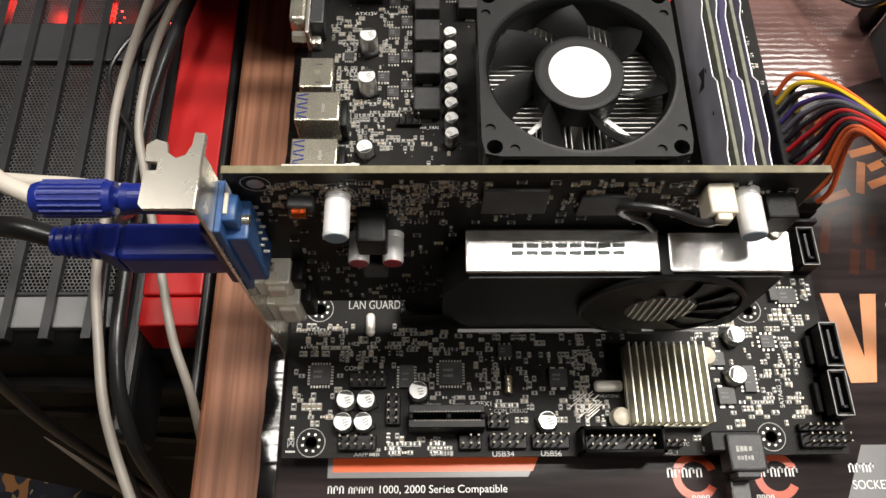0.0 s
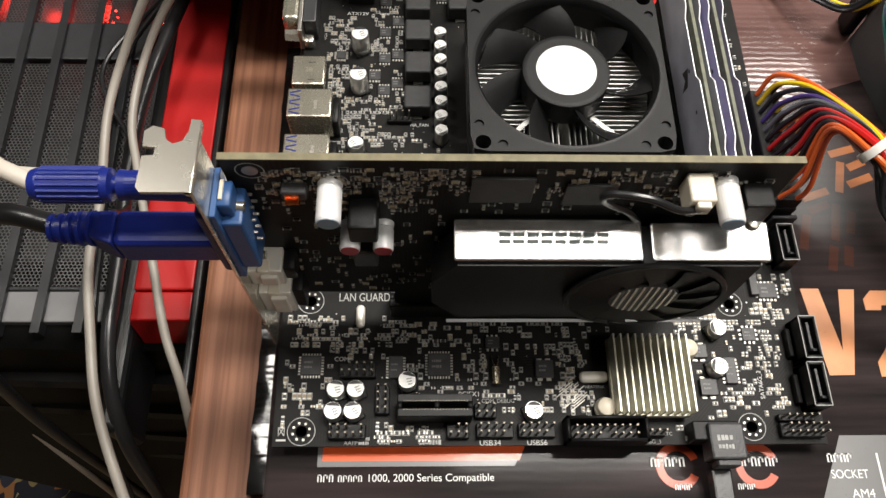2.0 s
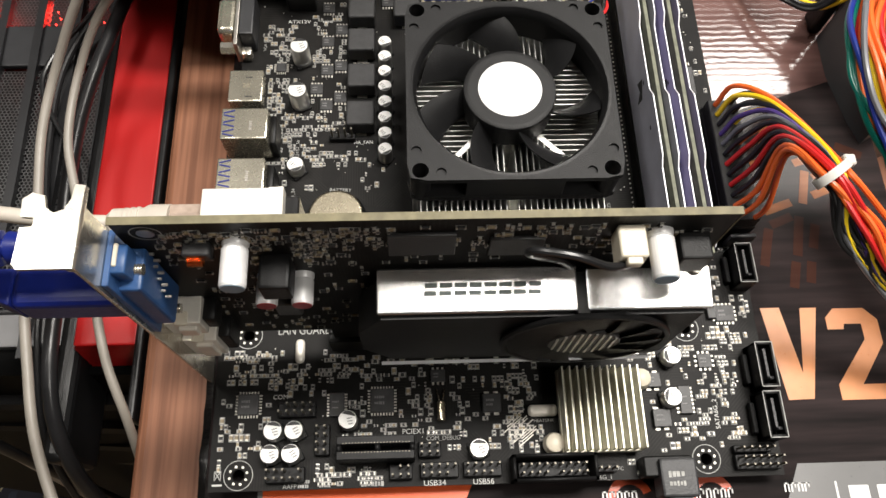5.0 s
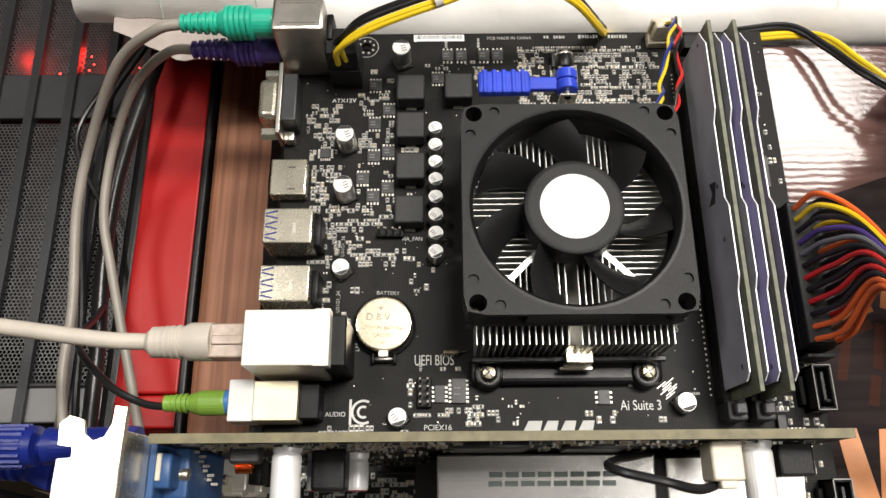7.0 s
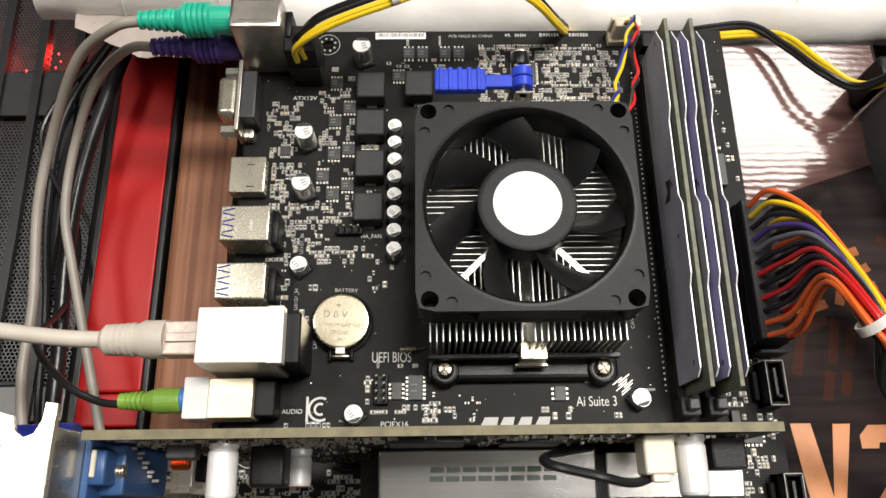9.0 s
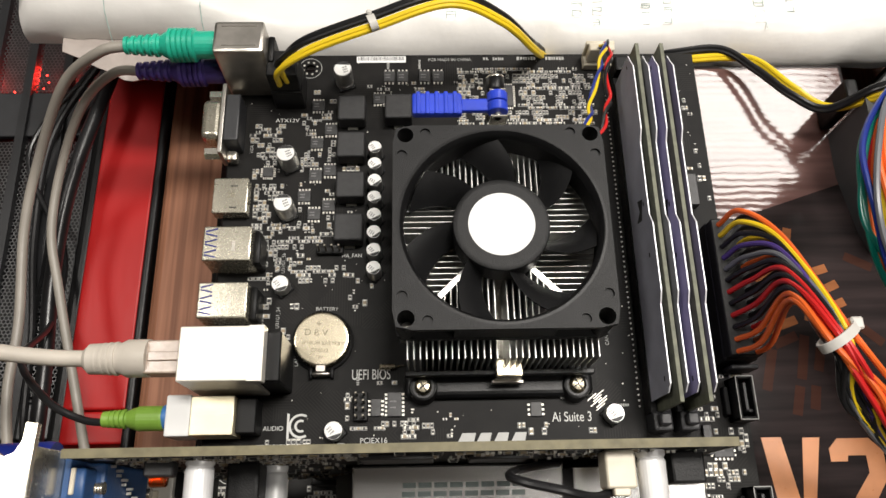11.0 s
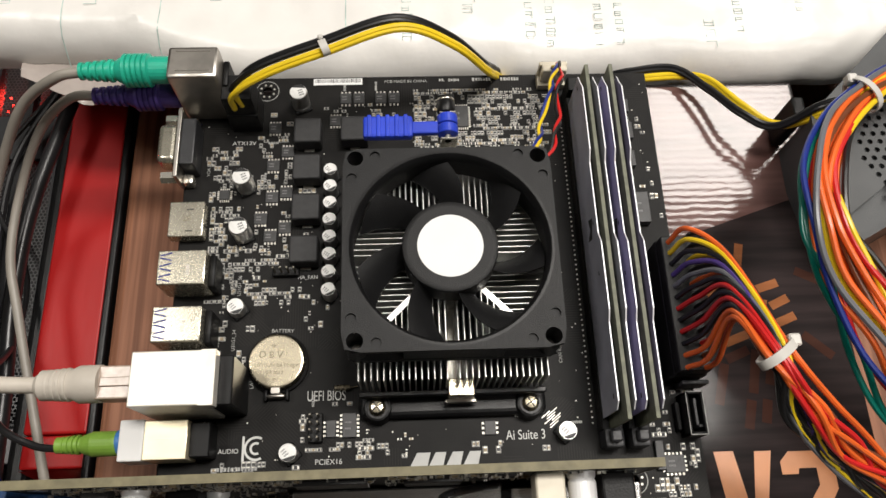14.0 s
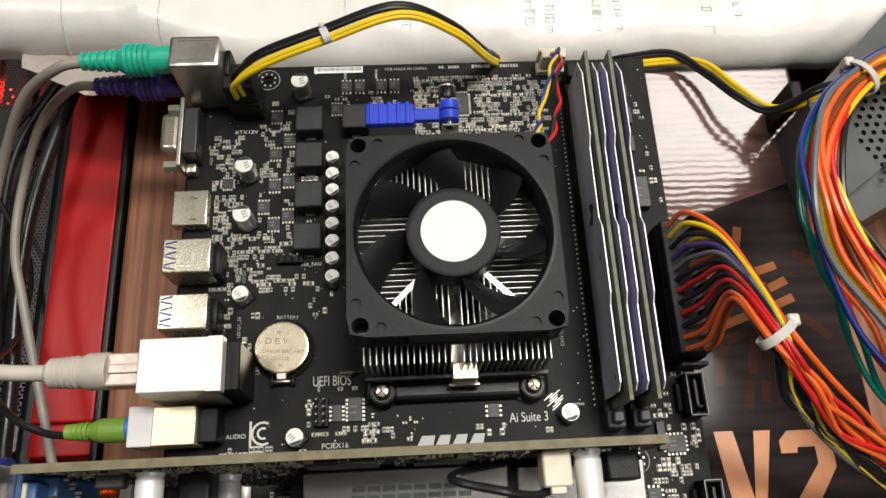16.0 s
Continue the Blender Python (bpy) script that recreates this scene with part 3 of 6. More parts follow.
# large series mark on the box
patch([(19.66, 6.03), (20.38, 6.03), (20.78, 3.55), (21.16, 6.0), (21.78, 6.0), (21.0, 2.62), (20.06, 2.6)], M["copper"], "printed_letter", 0.004)
bm = B()
two = [(22.05, 5.15), (22.05, 5.6), (22.4, 5.95), (23.55, 5.95), (24.0, 5.5), (24.0, 4.6), (22.9, 3.1), (24.2, 3.1), (24.2, 2.55), (22.0, 2.55), (22.0, 3.1), (23.35, 4.75), (23.35, 5.35), (22.7, 5.35), (22.65, 5.15)]
part("printed_letter", flat(bm, two, T + 0.004, 0.008), M["copper"], pbox)
def printed_stroke(x0, y0, x1, y1, w, material):
    """One straight stroke of the printed pattern."""
    a = math.atan2(y1 - y0, x1 - x0)
    nx, ny = -math.sin(a) * w / 2, math.cos(a) * w / 2
    return patch([(x0 + nx, y0 + ny), (x1 + nx, y1 + ny), (x1 - nx, y1 - ny), (x0 - nx, y0 - ny)], material, "printed_stroke", -0.006)


for q in ((22.2, 12.1, 23.3, 12.42), (22.22, 10.3, 22.6, 11.75), (22.85, 11.45, 23.6, 11.78), (22.68, 10.65, 23.75, 11.06), (20.6, 9.97, 21.75, 10.37), (21.32, 13.9, 21.08, 12.84), (22.06, 14.1, 21.74, 12.83), (20.4, 12.04, 21.57, 12.35)):
    printed_stroke(*q, 0.34, M["copperdim"])
for q in ((20.75, 9.4, 21.65, 9.76), (20.64, 9.25, 20.18, 7.71), (21.95, 9.75, 21.55, 8.1), (22.52, 9.4, 22.23, 8.4), (21.44, 7.85, 21.15, 6.8), (22.04, 7.85, 21.84, 6.99), (23.9, 10.3, 24.9, 9.4), (24.1, 12.9, 25.1, 12.4)):
    printed_stroke(*q, 0.36, M["reddim"])

# ---- computer tower beside the desk ----
tower = thing("computer_tower", (0, 0, FLOOR), "black computer tower with mesh top, slats and a red side strip", "computer")
off = -FLOOR
MZ = -8.5 + off
part("body", box(B(), (-42, 11.5, 3), (-5.1, 60, MZ - 3), 0.6, 3), M["caseblack"], tower)
part("inner_wall", box(B(), (-9.2, 6.5, MZ - 3), (-8.6, 60, MZ + 0.6), 0.15), M["caseblack"], tower)
part("inner_wall", box(B(), (-36, 6.5, MZ - 3), (-35, 60, MZ + 0.6), 0.15), M["caseblack"], tower)
part("trim", box(B(), (-9.2, 2.0, MZ - 3), (-8.2, 60, MZ + 0.95), 0.4, 3), M["caseblack"], tower)
part("red_strip", box(B(), (-8.2, 8.3, MZ - 3), (-5.45, 60, MZ + 1.75), 0.12, 3), M["red"], tower, "glossy red painted strip")
part("red_strip", box(B(), (-8.2, 6.85, MZ - 3), (-5.45, 8.25, MZ + 1.65), 0.1, 3), M["red"], tower, "glossy red painted strip")
bm = B()
vs = [bm.verts.new(p) for p in ((-8.2, 6.8, MZ + 1.6), (-5.45, 6.8, MZ + 1.6), (-5.75, 5.6, MZ - 5.5), (-7.9, 5.6, MZ - 5.5), (-7.9, 6.81, MZ - 5.5), (-5.75, 6.81, MZ - 5.5))]
for q in ((0, 1, 2, 3), (0, 3, 4), (1, 5, 2), (0, 4, 5, 1), (3, 2, 5, 4)):
    bm.faces.new([vs[i] for i in q])
part("nose", bm, M["red"], tower, "red painted sloping front of the strip")
part("edge_trim", box(B(), (-5.45, 3.5, MZ - 3), (-5.08, 60, MZ + 1.9), 0.12, 3), M["caseblack"], tower)


def perforated(x0, x1, y0, y1, p, z):
    """A sheet of six-sided holes."""
    verts, faces = [], []
    r1, r0 = p / math.sqrt(3), p / math.sqrt(3) * 0.74
    ny, row = int((y1 - y0) / (p * 0.866)), 0
    while row < ny:
        y = y0 + row * p * 0.866
        x = x0 + (p / 2 if row % 2 else 0)
        while x < x1:
            k = len(verts)
            for r in (r1, r0):
                verts += [((x + r * math.sin(i * math.pi / 3)) * CM, (y + r * math.cos(i * math.pi / 3)) * CM, z * CM) for i in range(6)]
            faces += [(k + i, k + (i + 1) % 6, k + 6 + (i + 1) % 6, k + 6 + i) for i in range(6)]
            x += p
        row += 1
    me = bpy.data.meshes.new("mesh_panel")
    me.from_pydata(verts, [], faces)
    me.materials.append(M["meshmetal"])
    return me


part("mesh_panel", perforated(-21.5, -9.2, 9.15, 22.6, 0.2, MZ), None, tower, "perforated black metal mesh")
part("mesh_panel", perforated(-21.5, -9.2, 25.4, 33, 0.2, MZ), None, tower, "perforated black metal mesh lit red from inside")
part("cross_plate", box(B(), (-35, 22.7, MZ - 0.25), (-9.2, 25.3, MZ + 0.12), 0.08), M["casegrey"], tower)
for i in range(8):
    x0 = -9.3 - 1.95 * i
    part("smoke_panel", box(B(), (x0 - 1.78, 7.3, MZ - 0.4), (x0, 8.86, MZ + 0.08), 0.06), M["casegloss"], tower)
part("front_bar", box(B(), (-35, 8.88, MZ - 0.4), (-9.2, 9.1, MZ + 0.15), 0.06), M["slat"], tower)
for i in range(8):
    bm = B()
    x0 = -9.2 - 1.95 * i
    for ya, yb, xa, xb in ((6.7, 15.7, 0.1, 0.05), (15.7, 33.0, 0.05, -0.3)):
        vs = [bm.verts.new((x0 + xo + s, y, z)) for y, xo in ((ya, xa), (yb, xb)) for z in (MZ - 0.3, MZ + 0.35) for s in (-0.22, 0.22)]
        for q in ((0, 1, 3, 2), (4, 6, 7, 5), (2, 3, 7, 6), (0, 2, 6, 4), (1, 5, 7, 3), (0, 4, 5, 1)):
            bm.faces.new([vs[j] for j in q])
    part("slat", bm, M["slat"], tower)
# sloping black front with ribs, on a low foot
ca, cb = Vector((-42, 6.6, MZ - 0.5)), Vector((-5.2, 6.0, MZ - 0.5))
da, db = Vector((-42, 10.2, 4.0)), Vector((-5.2, 0.2, 4.0))
bm = B()
vs = [bm.verts.new(p) for p in (ca, cb, db, da, ca + Vector((0, 4, 0)), cb + Vector((0, 4, 0)), db + Vector((0, 4, 0)), da + Vector((0, 4, 0)))]
for q in ((0, 1, 2, 3), (4, 7, 6, 5), (0, 4, 5, 1), (3, 2, 6, 7), (0, 3, 7, 4), (1, 5, 6, 2)):
    bm.faces.new([vs[k] for k in q])
part("front_panel", bm, M["casefront"], tower)
for i in range(9):
    f = 0.06 + 0.085 * i
    part("front_rib", sweep(B(), [ca.lerp(da, f), cb.lerp(db, f)], 0.7, 8), M["caseblack"], tower)
for x in (-38, -10):
    part("foot", box(B(), (x - 2, 12, 0), (x + 2, 50, 4.2), 0.3), M["caseblack"], tower)
rng = random.Random(3)
for cx, cy in ((-17.6, 27.3), (-15.1, 26.0), (-13.2, 26.6), (-10.4, 26.0), (-19.5, 28.5), (-11.4, 28.4)):
    bm = B()
    for k in range(3):
        bmesh.ops.create_icosphere(bm, subdivisions=1, radius=0.065, matrix=Matrix.Translation((cx + rng.uniform(-0.5, 0.5), cy + rng.uniform(-0.6, 0.6), MZ - 0.9)))
    part("indicator_light", bm, M["led"], tower, "small glowing red light")
part("fan_housing", box(B(), (-34, 25.6, MZ - 2.6), (-9.5, 40, MZ - 2.1), 0.2), M["slat"], tower)

# ---- packing bag behind the board ----
def crease(x, y):
    """Crumpled film along the bag's lip, strongest at one end."""
    near = max(0.0, 1 - (y - 21.9) / 3.0)
    return near * (0.34 if x < 5 else 0.16) * (abs(noise.noise((x * 0.9 + y * 0.8, y * 1.3 - x * 0.3, 5.0))) - 0.2)


bm = B()
NX, NY = 90, 40
BGX0, BGX1, BGY0, BGY1 = -9.6, 33.0, 21.95, 46.0


def setback(x):
    """The roll's front edge draws back towards one end."""
    f = min(1.0, max(0.0, (2.5 - x) / 6.0))
    return 1.45 * f * f * (3 - 2 * f) + 0.05 * max(0.0, -3 - x)


grid = []
for j in range(NY + 1):
    v = j / NY
    row = []
    for i in range(NX + 1):
        x = BGX0 + (BGX1 - BGX0) * i / NX
        y = BGY0 + (BGY1 - BGY0) * v**1.7
        lift = min(1.0, max(0.0, (y - BGY0) / 1.6))
        side = min(1.0, (x - BGX0) / 1.0, (BGX1 - x) / 1.0)
        side = math.sqrt(max(0.0, 1 - (1 - max(0, side)) ** 2))
        z = -1.5 + (1.9 + 0.035 * (y - BGY0)) * math.sqrt(max(0.0, 1 - (1 - lift) ** 2)) * (0.6 + 0.4 * side)
        z += (crease(x, y) + 0.07 * noise.noise((x * 2.6, y * 1.1, 9.0)) + 0.28 * noise.noise((x * 0.22, y * 0.35, 0)) + 0.10 * noise.noise((x * 1.1, y * 0.7, 3.0))) * lift
        wob = 0.35 * noise.noise((x * 0.15, 7.0, 0.0)) + 0.12 * noise.noise((x * 0.7, 1.0, 0.0))
        row.append(bm.verts.new((x, y + (wob + setback(x)) * (1 - v), z)))
    grid.append(row)
for a, b in zip(grid, grid[1:]):
    for i in range(NX):
        bm.faces.new((a[i], a[i + 1], b[i + 1], b[i]))
rim = grid[0] + [r[-1] for r in grid[1:]] + grid[-1][-2::-1] + [r[0] for r in grid[-2:0:-1]]
low = []
for p in rim:
    sag = min(1.0, max(0.0, (p.co.y - 24.0) / 5.0))
    low.append(bm.verts.new((p.co.x, p.co.y + 0.1 * (p.co.y < 23), -1.7 - (-DESK - 0.02) * sag * sag)))
for i in range(len(rim)):
    k = (i + 1) % len(rim)
    bm.faces.new((rim[i], low[i], low[k], rim[k]))
bag = solo("packing_bag", bm, M["bag"], "puffed white plastic packing bag with small teal print", "packaging")


def on_bag(x, y):
    lift = min(1.0, max(0.0, (y - BGY0) / 1.6))
    wob = 0.35 * noise.noise((x * 0.15, 7.0, 0.0)) + 0.12 * noise.noise((x * 0.7, 1.0, 0.0))
    y -= (wob + setback(x)) * (1 - max(0.0, (y - BGY0) / (BGY1 - BGY0)) ** (1 / 1.7))
    lift = min(1.0, max(0.0, (y - BGY0) / 1.6))
    return -1.5 + (1.9 + 0.035 * (y - BGY0)) * math.sqrt(max(0.0, 1 - (1 - lift) ** 2)) + (crease(x, y) + 0.07 * noise.noise((x * 2.6, y * 1.1, 9.0)) + 0.28 * noise.noise((x * 0.22, y * 0.35, 0)) + 0.10 * noise.noise((x * 1.1, y * 0.7, 3.0))) * lift


bm = B()
lip = [[(-7.95 + 9.6 * i / 24, 21.45 + max(0.0, -5.0 - (-7.95 + 9.6 * i / 24)) * 0.5 + (4.2 - 0.5 * max(0.0, -5.0 - (-7.95 + 9.6 * i / 24))) * j / 10) for i in range(25)] for j in range(11)]
sheet = []
for row in lip:
    sheet.append([(bm.verts.new((x, y, zz)), bm.verts.new((x, y, zz - 0.06))) for x, y, zz in ((x, y, -1.35 + 0.16 * noise.noise((x * 0.9, y * 1.4, 2.0)) + 0.22 * abs(noise.noise((x * 0.5 + y, y * 0.6 - x * 0.4, 8.0))) - 0.35 * max(0.0, min(1.0, (x - 0.2) / 1.2))) for x, y in row)])
for a, b in zip(sheet, sheet[1:]):
    for i in range(24):
        bm.faces.new((a[i][0], a[i + 1][0], b[i + 1][0], b[i][0]))
        bm.faces.new((a[i][1], b[i][1], b[i + 1][1], a[i + 1][1]))
border = sheet[0] + [r[-1] for r in sheet[1:]] + sheet[-1][-2::-1] + [r[0] for r in sheet[-2:0:-1]]
for i in range(len(border)):
    p, q = border[i], border[(i + 1) % len(border)]
    bm.faces.new((p[0], p[1], q[1], q[0]))
part("film_lip", bm, M["film"], bag, "crumpled flat film edge of the bag")

rng = random.Random(11)
for x, y0, n, s in ((8.7, 23.2, 5, 0.5), (11.3, 24.4, 4, 0.6), (14.0, 23.3, 6, 0.5), (14.9, 23.0, 6, 0.5), (17.0, 22.9, 9, 0.42), (17.9, 23.0, 7, 0.42), (21.8, 22.7, 3, 0.5), (23.2, 23.5, 5, 0.42), (26.0, 24.5, 5, 0.42), (0.5, 25.0, 4, 0.6), (-4.8, 25.2, 4, 0.7), (-8.4, 25.3, 2, 0.6)):
    yy = y0
    for k in range(n):
        bm = B()
        h, w, t = s * rng.uniform(0.5, 0.8), s * rng.uniform(0.6, 0.95), 0.022
        sides = [rng.random() < 0.6 for _ in range(5)]
        sides[rng.randrange(3)] = True
        z = max(on_bag(x + u * w, yy + v * h) for u in (0, 1) for v in (0, 1)) + 0.012
        for on, (xa, ya, xb, yb) in zip(sides, ((0, 0, w, t), (0, h / 2, w, h / 2 + t), (0, h - t, w, h), (0, 0, t, h), (w - t, 0, w, h))):
            if on:
                box(bm, (x + xa, yy + ya, z - 0.012), (x + xb, yy + yb, z))
        part("printed_mark", bm, M["teal"], bag)
        yy += h + 0.18
for x in (-1.6, -5.7, 6.3):
    bm = B()
    for k in range(24):
        y = 22.9 + k * 0.5
        za, zb = on_bag(x, y), on_bag(x, y + 0.5)
        vs = [bm.verts.new(p) for p in ((x - 0.02, y, za + 0.015), (x + 0.02, y, za + 0.015), (x + 0.02, y + 0.5, zb + 0.015), (x - 0.02, y + 0.5, zb + 0.015))]
        bm.faces.new(vs)
    bmesh.ops.remove_doubles(bm, verts=bm.verts, dist=0.001)
    part("printed_line", bm, M["teal"], bag)

# ---- power supply ----
psu = thing("power_supply", (25.95, 16.5, DESK), "dark grey metal power supply with round vent holes", "power supply")
PH = 8.6
outline = [(-1.45, 1.75), (-1.5, -0.2), (-1.1, -2.6), (-0.8, -3.6), (11.2, 2.6), (6.4, 9.3)]
holes = []
for i in range(13):
    for j in range(13):
        x, y = 0.0 + j * 0.4 + (0.2 if i % 2 else 0), -1.9 + i * 0.35
        if (x - 2.35) ** 2 + (y - 0.2) ** 2 < 4.9:
            holes.append((x, y, 0.11))
part("cover", holed(B(), outline, holes, PH, 0.1, 12), M["psu"], psu)
inset = [(x * 0.985, y * 0.985) for x, y in outline]
part("casing", flat(B(), inset, PH - 0.5, PH - 0.5), M["psu"], psu)
bm = B()
for k in range(len(outline)):
    p, q = outline[k], outline[(k + 1) % len(outline)]
    bm.faces.new([bm.verts.new((*p, PH - 0.6)), bm.verts.new((*q, PH - 0.6)), bm.verts.new((*q, PH - 0.1)), bm.verts.new((*p, PH - 0.1))])
part("rim", bm, M["psu"], psu)
part("latch", box(B(), (-1.75, 1.95, PH - 2.9), (-1.25, 2.95, PH - 0.5), 0.12, 2), M["plastic"], psu)

# ---- motherboard ----
mobo = thing("motherboard", (0, 0, 0), "black micro ATX motherboard resting on its box", "motherboard")
W, D = 19.0, 21.72
HOLES = [(0.95, 0.5), (1.0, 5.2), (3.05, 21.1), (16.42, 5.1), (16.45, 0.58)]
part("board", holed(B(), [(0, 0), (W, 0), (W, D), (0, D)], [(x, y, 0.2) for x, y in HOLES], 0, 0.16), M["pcb"], mobo)
part("back_plate", box(B(), (7.2, 7.4, BOXTOP), (13.4, 17, -0.16), 0.1), M["dullsteel"], mobo)
TAKEN = []


def keep(x0, y0, x1, y1):
    TAKEN.append((x0, y0, x1, y1))


for x, y in HOLES:
    keep(x - 0.5, y - 0.5, x + 0.5, y + 0.5)
    bm = B()
    for i in range(8):
        a = i * math.pi / 4 + 0.3
        cyl(bm, (x + 0.29 * math.cos(a), y + 0.29 * math.sin(a), 0), 0.045, 0.02, seg=8)
    part("solder_dots", bm, M["solder"], mobo)
    bm = B()
    n = 36
    vv = [[bm.verts.new((x + r * math.cos(2 * math.pi * i / n), y + r * math.sin(2 * math.pi * i / n), 0.008)) for r in (0.455, 0.48)] for i in range(n)]
    for i in range(n):
        p, q = vv[i], vv[(i + 1) % n]
        bm.faces.new((p[0], p[1], q[1], q[0]))
    part("silk_ring", bm, M["silk_dim"], mobo)

CACHE = {}


def shared(key, make, material):
    if key not in CACHE:
        CACHE[key] = mesh_of(key if isinstance(key, str) else key[0], make(), material)
    return CACHE[key]


def capacitor(x, y, r=0.3, h=0.85, turn=0.0):
    """Can with a printed top on a black foot."""
    keep(x - r, y - r, x + r, y + r)
    can = part("capacitor", shared(("capacitor", r, h), lambda: lathe(B(), (0, 0, 0), [(r * 0.96, 0.1), (r, 0.14), (r, 0.26), (r * 0.9, 0.3), (r, 0.34), (r, h - 0.05), (r * 0.93, h)], seg=28), M["cap"]), None, mobo, at=(x, y, 0))
    can.rotation_euler[2] = radians(turn)
    part("can_top", shared(("can_top", r, h), lambda: cyl(B(), (0, 0, h), r * 0.9, 0.012, seg=28), M["captop"]), None, can)
    def mark():
        bm = B()
        q = random.Random(int(r * 100))
        for k in range(3):
            bars(bm, -r * 0.5, r * (0.42 - 0.3 * k), 5, r * 0.17, h + 0.016, 0, 0.3, q)
        return bm
    part("can_marking", shared(("can_marking", r, h), mark, M["capink"]), None, can)
    def wedge():
        bm = B()
        bm.faces.new([bm.verts.new((r * 0.9 * math.cos(radians(a)), r * 0.9 * math.sin(radians(a)), h + 0.015)) for a in range(190, 305, 6)])
        return bm
    part("polarity_mark", shared(("polarity_mark", r, h), wedge, M["captext"]), None, can, "black half-moon print")
    part("foot", shared(("foot", r), lambda: box(B(), (-r, -r, 0), (r, r, 0.11), 0.04, 1), M["plastic"]), None, can)


for x, y in ((2.45, 16.9), (2.45, 14.85)):
    capacitor(x, y - 0.25, 0.36, 1.1, 205)
capacitor(4.5, 20.35, 0.36, 1.1, 200)
for i in range(8):
    capacitor(5.8, 17.0 - 0.7 * i, 0.27, 0.85, 40 + 9 * (i % 3))
for x, y in ((2.42, 11.62), (4.5, 6.38), (14.15, 6.8)):
    capacitor(x, y, 0.32, 0.62, 40)
for x, y, a in ((2.1, 1.82, 195), (2.78, 1.82, 205), (2.04, 1.08, 200), (2.71, 1.08, 210), (4.53, 2.11, 190), (8.82, 1.07, 200), (15.6, 4.0, -60), (15.42, 2.58, -80)):
    capacitor(x, y, 0.31, 0.62, a)


def choke(x, y, w=1.08, h=0.8):
    keep(x - w / 2, y - w / 2, x + w / 2, y + w / 2)
    ck = part("choke", shared(("choke", w, h), lambda: box(box(B(), (-w / 2, -w / 2, 0.06), (w / 2, w / 2, h), 0.09, 3), (-w * 0.42, -w * 0.42, 0), (w * 0.42, w * 0.42, 0.08)), M["choke"]), None, mobo, at=(x, y, 0))
    part("lead", shared("choke_lead", lambda: box(B(), (-0.2, -w / 2 - 0.06, 0), (0.2, w / 2 + 0.06, 0.05), 0.01, 1), M["solder"]), None, ck)


for x, y in ((4.86, 18.8), (6.7, 18.85), (4.86, 17.18), (4.87, 15.48), (4.84, 13.75)):
    choke(x, y)


def flatchip(x, y, w, h, pins="ns", t=0.1, name="chip", per=0.13):
    """A moulded package with rows of bent leads."""
    keep(x - w / 2 - 0.1, y - h / 2 - 0.1, x + w / 2 + 0.1, y + h / 2 + 0.1)
    ob = part(name, shared((name, w, h, t), lambda: box(B(), (-w / 2, -h / 2, 0.02), (w / 2, h / 2, t), 0.02, 1), M["chip"]), None, mobo, at=(x, y, 0))
    def leads():
        bm = B()
        if "n" in pins:
            n = max(2, int(w / per))
            for i in range(n):
                px = -w / 2 + (i + 0.5) * w / n
                for sgn in (-1, 1):
                    box(bm, (px - per * 0.28, sgn * h / 2, 0.0), (px + per * 0.28, sgn * (h / 2 + 0.09), 0.035))
        if "e" in pins:
            n = max(2, int(h / per))
            for i in range(n):
                py = -h / 2 + (i + 0.5) * h / n
                for sgn in (-1, 1):
                    box(bm, (sgn * w / 2, py - per * 0.28, 0.0), (sgn * (w / 2 + 0.09), py + per * 0.28, 0.035))
        return bm
    part("lead_row", shared(("leads", w, h, pins, per), leads, M["solder"]), None, ob)
    def mark():
        bm = B()
        q = random.Random(int(w * 100 + h * 10))
        s = min(w, h) * 0.13
        for k in range(2):
            bars(bm, -w * 0.32, h * (0.08 - 0.25 * k), 5, s, t + 0.002, 0, 0.3, q, 0.002)
        return bm
    if w > 0.4 and h > 0.3:
        part("chip_marking", shared(("chip_marking", w, h, t), mark, M["capink"]), None, ob)


flatchip(1.15, 2.78, 0.7, 0.7, "ne", 0.13, per=0.09)
flatchip(5.64, 2.8, 0.8, 0.8, "ne", 0.13, per=0.09)
flatchip(4.12, 2.7, 0.5, 0.8, "e", 0.13, per=0.09)
flatchip(9.35, 2.62, 0.62, 0.62, "n", 0.18, per=0.3)
flatchip(7.55, 3.6, 0.5, 0.42, "n", 0.13)
flatchip(16.0, 2.55, 0.42, 0.95, "e", 0.14)
flatchip(15.1, 1.95, 0.6, 0.6, "n", 0.2, per=0.3)
flatchip(14.95, 3.25, 0.55, 0.5, "n", 0.2, per=0.3)
flatchip(16.9, 3.9, 0.5, 0.5, "ne", 0.1)
flatchip(6.55, 7.3, 0.5, 0.85, "e", 0.13)
flatchip(5.9, 7.2, 0.36, 0.6, "e", 0.1)
flatchip(11.5, 7.05, 0.4, 0.5, "e", 0.1)
for x, y in ((3.45, 19.3), (3.45, 17.6), (3.45, 16.2), (3.45, 14.55), (3.05, 15.3), (4.0, 18.2), (4.0, 16.4), (4.0, 14.9), (5.9, 19.6)):
    flatchip(x, y, 0.5, 0.46, "n", 0.09, per=0.12)
for x in (6.3, 6.85, 7.75, 8.3):
    flatchip(x, 20.65, 0.46, 0.5, "n", 0.09, per=0.12)
flatchip(1.6, 16.35, 0.4, 0.4, "ne", 0.1, per=0.08)
flatchip(10.9, 19.7, 0.9, 1.0, "ne", 0.11, per=0.09)
flatchip(10.6, 20.3, 0.36, 0.7, "", 0.3)
